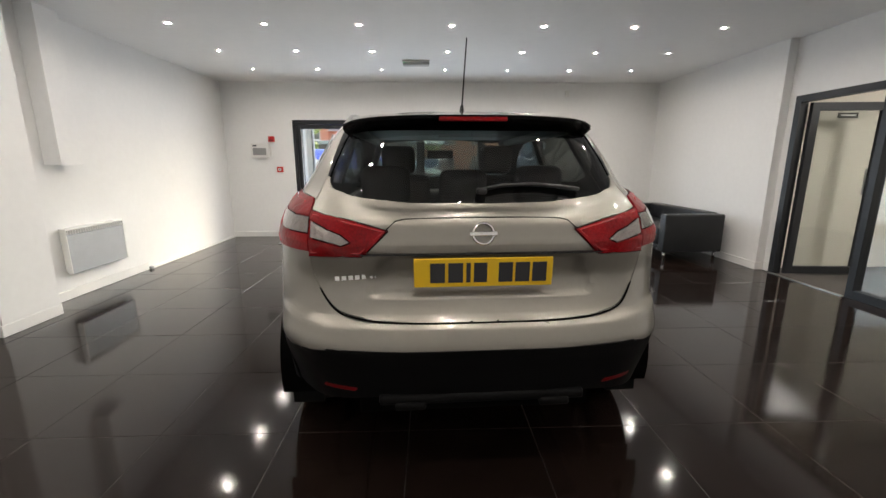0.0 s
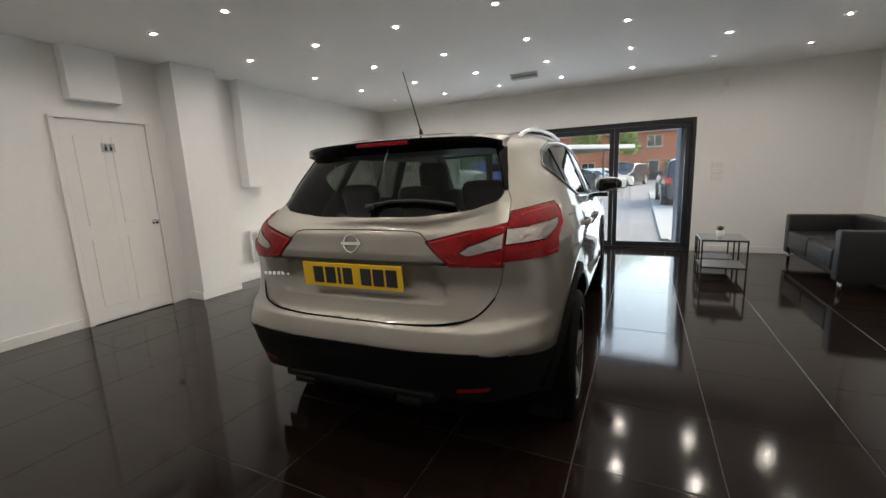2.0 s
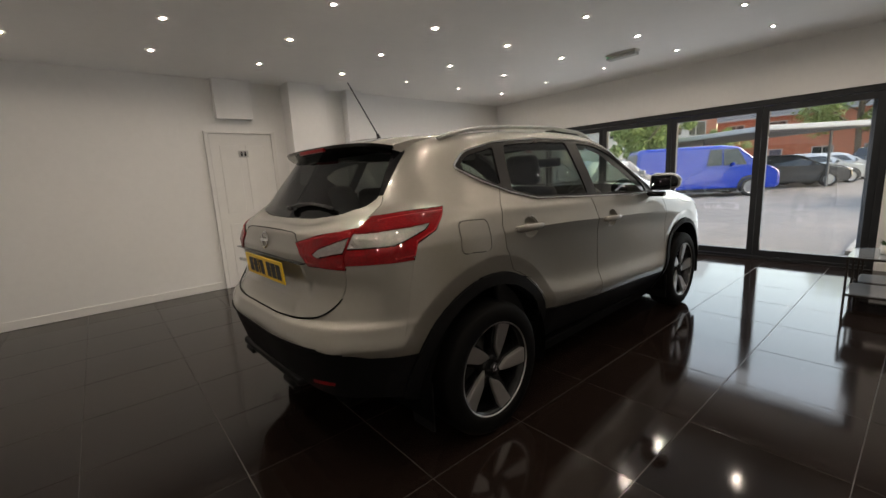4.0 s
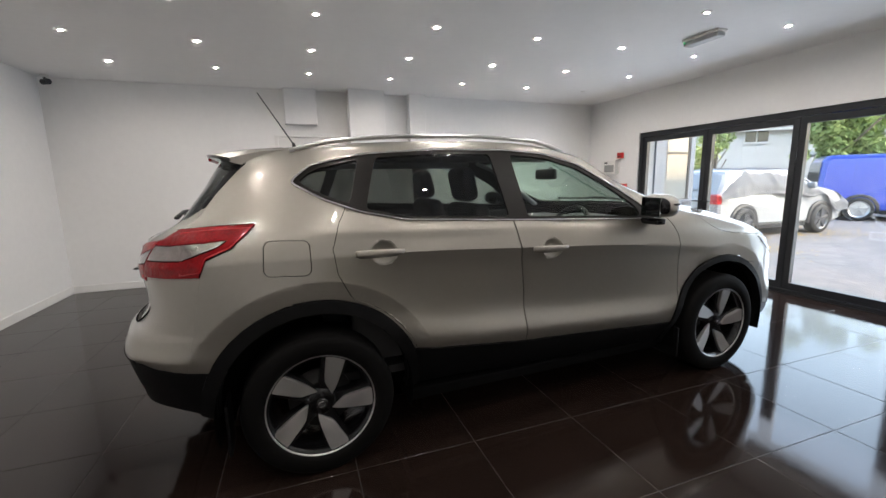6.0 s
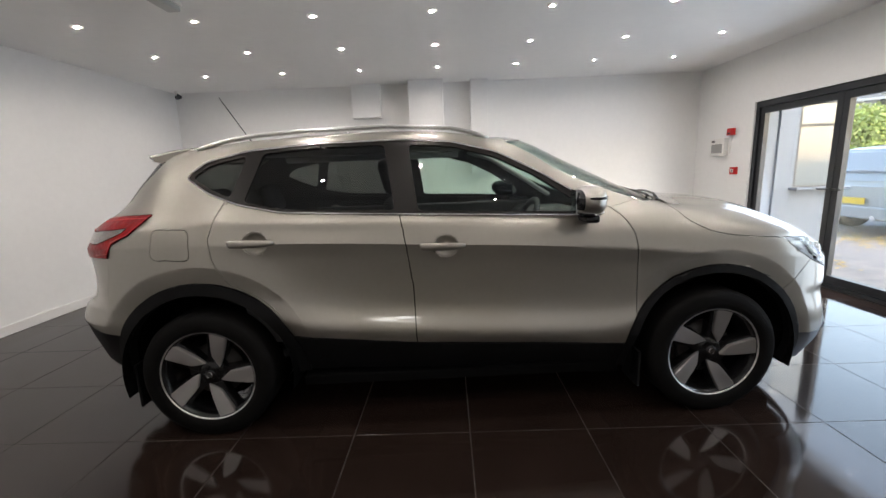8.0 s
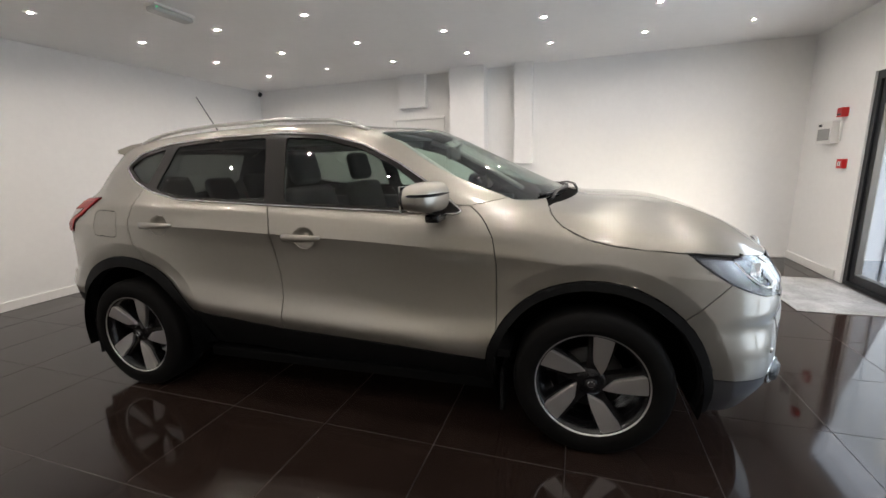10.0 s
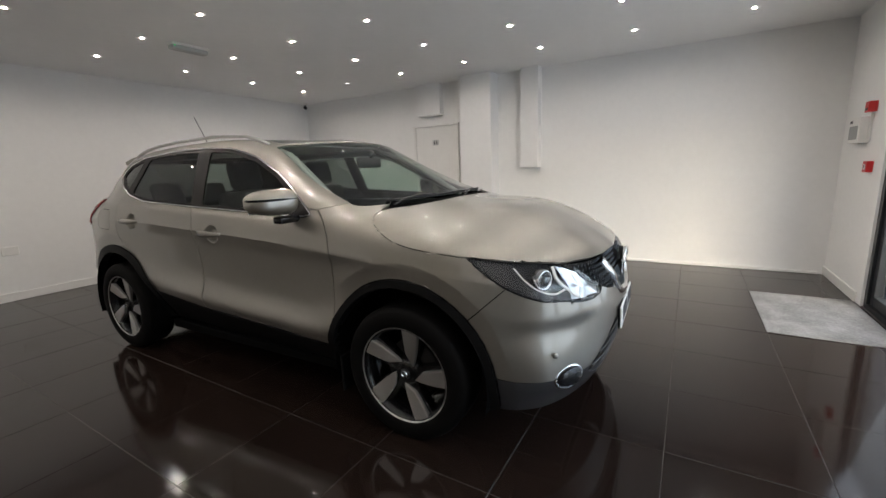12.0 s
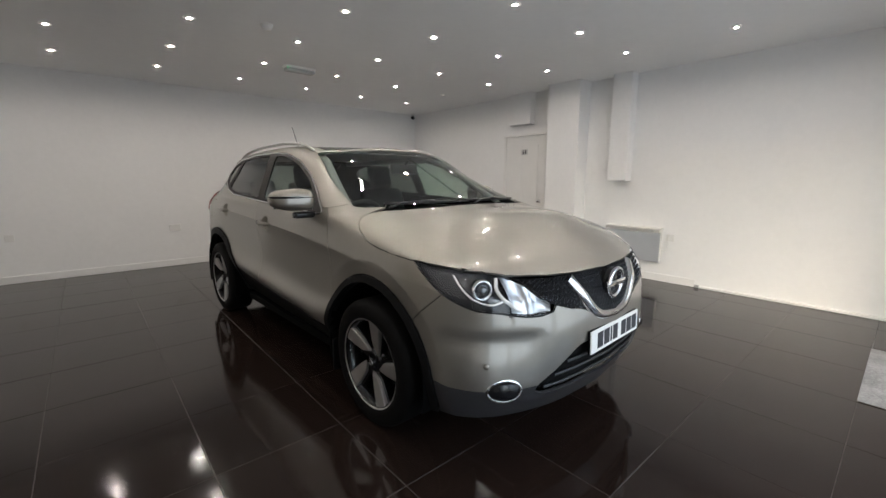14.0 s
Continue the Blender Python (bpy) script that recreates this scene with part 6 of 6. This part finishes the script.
    part("bumper", boxes((-L / 2 - 0.02, -L / 2 + 0.1, -hw + 0.08, hw - 0.08, 0.3, 0.52), bevel=0.03), paint, ob)
    part("sill", boxes((-wb + wr * 1.3, wb - wr * 1.3, -hw + 0.01, hw - 0.01, 0.2, 0.32), bevel=0.02), BLACK_P, ob)
    return ob


def lift(m):
    return Matrix.Translation((0, 0, GZ)) @ m


car_shell("van", lift(pose(-3.95, 15.85, 0, 0, 0, 38)), "bright blue panel van parked on the forecourt", PAINT_B, 5.0, 1.95, 1.93, "van")
car_shell("parked_car", lift(pose(-2.3, 21.9, 0, 0, 0, 30)), "dark grey hatchback under the carport", PAINT_D, 4.3, 1.8, 1.45)
car_shell("parked_car", lift(pose(-1.9, 24.9, 0, 0, 0, 32)), "silver hatchback parked under the carport", PAINT_S, 4.3, 1.8, 1.46)
car_shell("parked_car", lift(pose(-1.5, 27.8, 0, 0, 0, 32)), "pale silver hatchback parked in the row", PAINT_S, 4.2, 1.8, 1.46)
car_shell("parked_suv", lift(pose(0.1, 33.5, 0, 0, 0, 250)), "dark sport utility car facing the forecourt", PAINT_D, 4.7, 1.9, 1.75, "suv")
car_shell("parked_suv", lift(pose(2.75, 14.6, 0, 0, 0, 92)), "dark grey estate car parked by the pavement, rear towards the showroom", PAINT_D, 4.4, 1.85, 1.62, "suv")
cov = car_shell("covered_car", lift(pose(-4.42, 9.15, 0, 0, 0, 88)), "white compact car half hidden under a pale cloth cover", PAINT_W, 4.1, 1.85, 1.52, "suv", cover=True)
part("tailpipe", rod(bmesh.new(), (-2.1, -0.45, 0.33), (-1.9, -0.45, 0.33), 0.045, 16), CHROME, cov)
part("number_plate", boxes((-2.085, -2.075, -0.26, 0.26, 0.55, 0.66)), mat("yellow_plate", (0.75, 0.5, 0.03), 0.4, var=0.03), cov)
# the cloth: a draped sheet over cabin and bonnet, with folds
bm = bmesh.new()
NX, NY = 64, 30
grid = []
for i in range(NX + 1):
    x = -1.98 + 4.06 * i / NX
    row = []
    for j in range(NY + 1):
        f = -1 + 2 * j / NY
        hx = 1.02 + 0.52 * max(0.0, min(1.0, (x + 2.05) / 0.7)) if x < 0.3 else (1.54 if x < 0.55 else 1.54 - 0.55 * min(1.0, (x - 0.55) / 0.75))
        hem = 0.92 - 0.05 * math.sin(x * 2.3) if x < 1.2 else 0.92 - 0.42 * min(1, (x - 1.2) / 0.5)
        a = abs(f)
        if a < 0.62:
            y, z = f / 0.62 * 0.72, hx - 0.05 * (a / 0.62) ** 2
        else:
            k = (a - 0.62) / 0.38
            y = math.copysign(0.72 + 0.25 * min(1, k * 1.6), f)
            z = hx - 0.05 + (hem - hx + 0.05) * k
        fold = 0.026 * math.sin(9 * x + 4 * z) + 0.014 * math.sin(17 * x - 5 * z + 2) + 0.02 * noise.noise((x * 3, y * 3, z * 3))
        row.append(bm.verts.new((x, y + math.copysign(fold, f) * (a > 0.5), z + fold * 0.6 + 0.02)))
    grid.append(row)
for a, b in zip(grid, grid[1:]):
    for k in range(NY):
        bm.faces.new((a[k], a[k + 1], b[k + 1], b[k]))
bmesh.ops.solidify(bm, geom=bm.faces[:], thickness=0.006)
cl = tagged(part("car_cover", bm, COVER, None, "", True, lift(pose(-4.42, 9.15, 0.0, 0, 0, 88))), "pale grey cloth cover draped over the white car", "car cover")

# fallen leaves blown together round the covered car
LITTER = mat("fallen_leaf", (0.42, 0.27, 0.07), 0.8, var=0.4, scale=3, tint=(0.52, 0.36, 0.10))
rnd = random.Random(7)
vs, fs = [], []
for cx, cy, sx, sy, n in ((-3.0, 6.9, 0.55, 0.35, 520), (-3.5, 10.2, 0.45, 0.9, 420), (-2.75, 4.75, 0.22, 0.25, 160), (-3.9, 7.0, 0.6, 0.3, 260)):
    for k in range(n):
        x, y, t, r = rnd.gauss(cx, sx), rnd.gauss(cy, sy), rnd.uniform(0, 6.28), rnd.uniform(0.02, 0.045)
        if x > -2.38 or y > 5.0:
            i = len(vs)
            vs += [(x + r * math.cos(t + a) * q, y + r * math.sin(t + a) * q, GZ + 0.004 + rnd.uniform(0, 0.012)) for a, q in ((0, 1), (1.57, .55), (3.14, 1), (4.71, .55))]
            fs.append((i, i + 1, i + 2, i + 3))
me = bpy.data.meshes.new("fallen_leaves")
me.from_pydata(vs, [], fs)
me.materials.append(LITTER)
tagged(new("fallen_leaves", me), "yellow-brown fallen leaves scattered on the tarmac", "leaves", "", "stuff")

# carport
cp = empty("carport", pose(0, 0, GZ), "flat-roofed grey steel carport over the parked cars", "carport")
M = pose(-4.6, 22.6, 0, 0, 0, -38)
part("roof", boxes((-9.5, 5.0, -2.4, 2.4, 2.42, 2.62), bevel=0.03), RENDER, cp, "flat roof with a pale fascia", m=M)
part("soffit", boxes((-9.4, 4.9, -2.3, 2.3, 2.38, 2.418)), SLATE, cp, m=M)
for x in (-8, -4, 0, 3.6):
    for y in (-1.5, 1.6):
        part("post", rod(bmesh.new(), (x, y, 0), (x, y, 2.4), 0.055, 12), SLATE, cp, "", m=M)


def house(name, m, label, L, D, H, wall, bays, storeys=2, garage=False):
    """A house: x along its front, which faces -y; the origin at its front's middle on the ground."""
    ob = empty(name, m, label, "house")
    part("wall", boxes((-L / 2, L / 2, 0, D, 0, H)), wall, ob)
    bm = bmesh.new()
    e = 0.35
    v = [bm.verts.new(c) for c in ((-L / 2 - e, -e, H), (L / 2 + e, -e, H), (L / 2 + e, D + e, H), (-L / 2 - e, D + e, H), (-L / 2 - e, D / 2, H + D * 0.36), (L / 2 + e, D / 2, H + D * 0.36))]
    for q in ((0, 1, 5, 4), (2, 3, 4, 5), (0, 4, 3), (1, 2, 5), (3, 2, 1, 0)):
        bm.faces.new([v[k] for k in q])
    part("roof", bm, SLATE, ob, "grey tiled pitched roof")
    part("gutter", boxes((-L / 2 - e, L / 2 + e, -e - 0.08, -e + 0.03, H - 0.08, H + 0.05)), RENDER, ob)
    step = L / bays
    for s in range(storeys):
        for k in range(bays):
            x = -L / 2 + step * (k + 0.5)
            z = 0.95 + s * 2.6
            w = new("window")
            w.parent = ob
            w.matrix_basis = pose(x, 0, z)
            if s == 0 and k % 3 == 1:
                part("door_frame", boxes((-0.55, 0.55, -0.05, 0.02, -0.95, 1.2)), RENDER, w)
                part("door", boxes((-0.45, 0.45, -0.07, -0.052, -0.93, 1.1)), PANEL if k % 2 else PAINT_D, w)
                continue
            if garage and s == 0:
                part("garage_door", boxes((-1.2, 1.2, -0.06, 0.02, -0.95, 1.15)), RENDER, w)
                for r in range(4):
                    part("rail", boxes((-1.2, 1.2, -0.075, -0.062, -0.7 + r * 0.5, -0.67 + r * 0.5)), SLATE, w)
                continue
            part("frame", boxes((-0.75, 0.75, -0.04, 0.01, 0, 0.08), (-0.75, 0.75, -0.04, 0.01, 1.12, 1.2), (-0.75, -0.67, -0.04, 0.01, 0.08, 1.12), (0.67, 0.75, -0.04, 0.01, 0.08, 1.12),
                                (-0.04, 0.04, -0.04, 0.01, 0.08, 1.12)), RENDER, w, "white window frame")
            part("pane", boxes((-0.67, -0.04, -0.02, -0.01, 0.08, 1.12)), DGLASS, w)
            part("pane", boxes((0.04, 0.67, -0.02, -0.01, 0.08, 1.12)), DGLASS, w)
            part("sill", boxes((-0.82, 0.82, -0.1, 0.0, -0.07, 0.0)), RENDER, w)
    return ob


house("brick_terrace", lift(pose(4, 47, 0, 0, 0, -4)), "two-storey red brick terrace with white windows and grey roof", 34, 8, 5.2, BRICK, 10)
house("brick_house", lift(pose(-14, 36, 0, 0, 0, 28)), "red brick house behind the carport", 9, 8, 7.2, BRICK, 3, 3)
house("white_house", lift(pose(-21.5, 40, 0, 0, 0, 30)), "white rendered house with grey roof", 6.5, 8, 7.4, RENDER, 2, 3)
house("white_villa", lift(pose(-19.0, 26.6, 0, 0, 0, 50)), "white rendered house with garage across the forecourt", 24, 8, 4.4, RENDER, 9, 2, True)


def tree(name, m, h, spread, label, leaf, n=2600, trunk=True, low=0.3, size=0.22):
    ob = empty(name, m, label, "tree" if trunk else "bush")
    rnd = random.Random(len(bpy.data.objects))
    if trunk:
        bm = bmesh.new()
        tube(bm, [(0, 0, 0), (0.04, 0.02, h * 0.2), (-0.03, 0.05, h * 0.42), (0.05, 0, h * 0.7)], 0.035 * h * 0.6, 10)
        for k in range(9):
            t, z = k * 2.4, h * (0.32 + 0.045 * k)
            e = Vector((math.cos(t), math.sin(t), 0)) * spread * rnd.uniform(0.5, 0.85)
            tube(bm, [(0, 0, z), tuple(e * 0.5 + Vector((0, 0, z + h * 0.08))), tuple(e + Vector((0, 0, z + h * 0.2)))], 0.012 * h * 0.5, 6)
        part("trunk", bm, BARK, ob, "bare brown trunk and limbs", True)
    clumps = [(Vector((rnd.gauss(0, 0.45), rnd.gauss(0, 0.45), 0)) * spread + Vector((0, 0, h * rnd.uniform(low, 0.98))), rnd.uniform(0.16, 0.36) * spread) for _ in range(26)]
    vs, fs = [], []
    n, size = int(n * 2.6), size * 0.62
    for k in range(n):
        c, r = clumps[k % len(clumps)]
        d = Vector((rnd.gauss(0, 1), rnd.gauss(0, 1), rnd.gauss(0, 0.8))).normalized() * r * rnd.uniform(0.4, 1.1)
        p = c + d
        a = Vector((rnd.gauss(0, 1), rnd.gauss(0, 1), rnd.gauss(0, 1))).normalized()
        b = a.cross(Vector((rnd.gauss(0, 1), rnd.gauss(0, 1), rnd.gauss(0, 1)))).normalized()
        s = size * rnd.uniform(0.6, 1.3)
        i = len(vs)
        vs += [tuple(p - a * s), tuple(p + b * s * 0.5), tuple(p + a * s), tuple(p - b * s * 0.5)]
        fs.append((i, i + 1, i + 2, i + 3))
    me = bpy.data.meshes.new("crown")
    me.from_pydata(vs, [], fs)
    me.materials.append(leaf)
    cr = new("crown", me)
    cr.parent = ob
    cr["label"] = "loose green leaf crown"
    return ob


tree("tree", lift(pose(-1.6, 40, 0)), 8.5, 3.4, "broad green tree before the brick terrace", FOLI, 4200, True, 0.38, 0.26)
tree("tree", lift(pose(-8.1, 19.5, 0)), 6.6, 1.7, "leafy green tree behind the blue van", FOLI, 3600)
tree("tree", lift(pose(-11.5, 17.3, 0)), 4.1, 0.9, "small round-headed tree behind the covered car", FOLI, 1300, True, 0.62, 0.13)
tree("hedge_bush", lift(pose(-13.8, 17.0, 0)), 3.2, 1.9, "yellow-green hedge behind the covered car", HEDGE, 2600, False, 0.1, 0.16)
tree("hedge_bush", lift(pose(-12.0, 14.3, 0)), 2.8, 1.6, "yellow-green bush behind the covered car", HEDGE, 2200, False, 0.1, 0.14)
tree("tree", lift(pose(-6.4, 27.5, 0)), 3.6, 1.0, "conical green shrub beside the carport", FOLI, 1300, False, 0.1, 0.16)
tree("tree", lift(pose(-10.8, 28.0, 0)), 7.0, 2.2, "tall green tree behind the houses", FOLI, 3000)

# ---------------------------------------------------------------- the floor's tiles, one by one
def tile_mesh(w, d):
    bm = boxes((0, w, 0, d, -0.008, 0.0))
    top = [e for e in bm.edges if all(v.co.z > -0.001 for v in e.verts)]
    bmesh.ops.bevel(bm, geom=top, offset=0.0011, segments=1, affect="EDGES")
    me = bpy.data.meshes.new("tile")
    bm.to_mesh(me)
    bm.free()
    me.materials.append(TILE)
    return me


floor = bpy.data.objects["floor"]
P, J, X0, Y0 = 0.6027, 0.0036, 0.95, 0.02
shared = {}
ix = [X0 + P * k for k in range(-8, 6)]
iy = [Y0 + P * k for k in range(-7, 8)]
for gx in ix:
    for gy in iy:
        x0, x1 = max(gx + J / 2, LX + 0.002), min(gx + P - J / 2, RX + 0.065)
        y0, y1 = max(gy + J / 2, BY + 0.002), min(gy + P - J / 2, FY + 0.0)
        if x1 - x0 < 0.02 or y1 - y0 < 0.02:
            continue
        key = (round(x1 - x0, 3), round(y1 - y0, 3))
        if key not in shared:
            shared[key] = tile_mesh(*key)
        t = new("tile", shared[key])
        t.parent = floor
        t.matrix_basis = pose(x0, y0, random.uniform(-0.0003, 0.0003), random.uniform(-0.025, 0.025), random.uniform(-0.025, 0.025), 0)
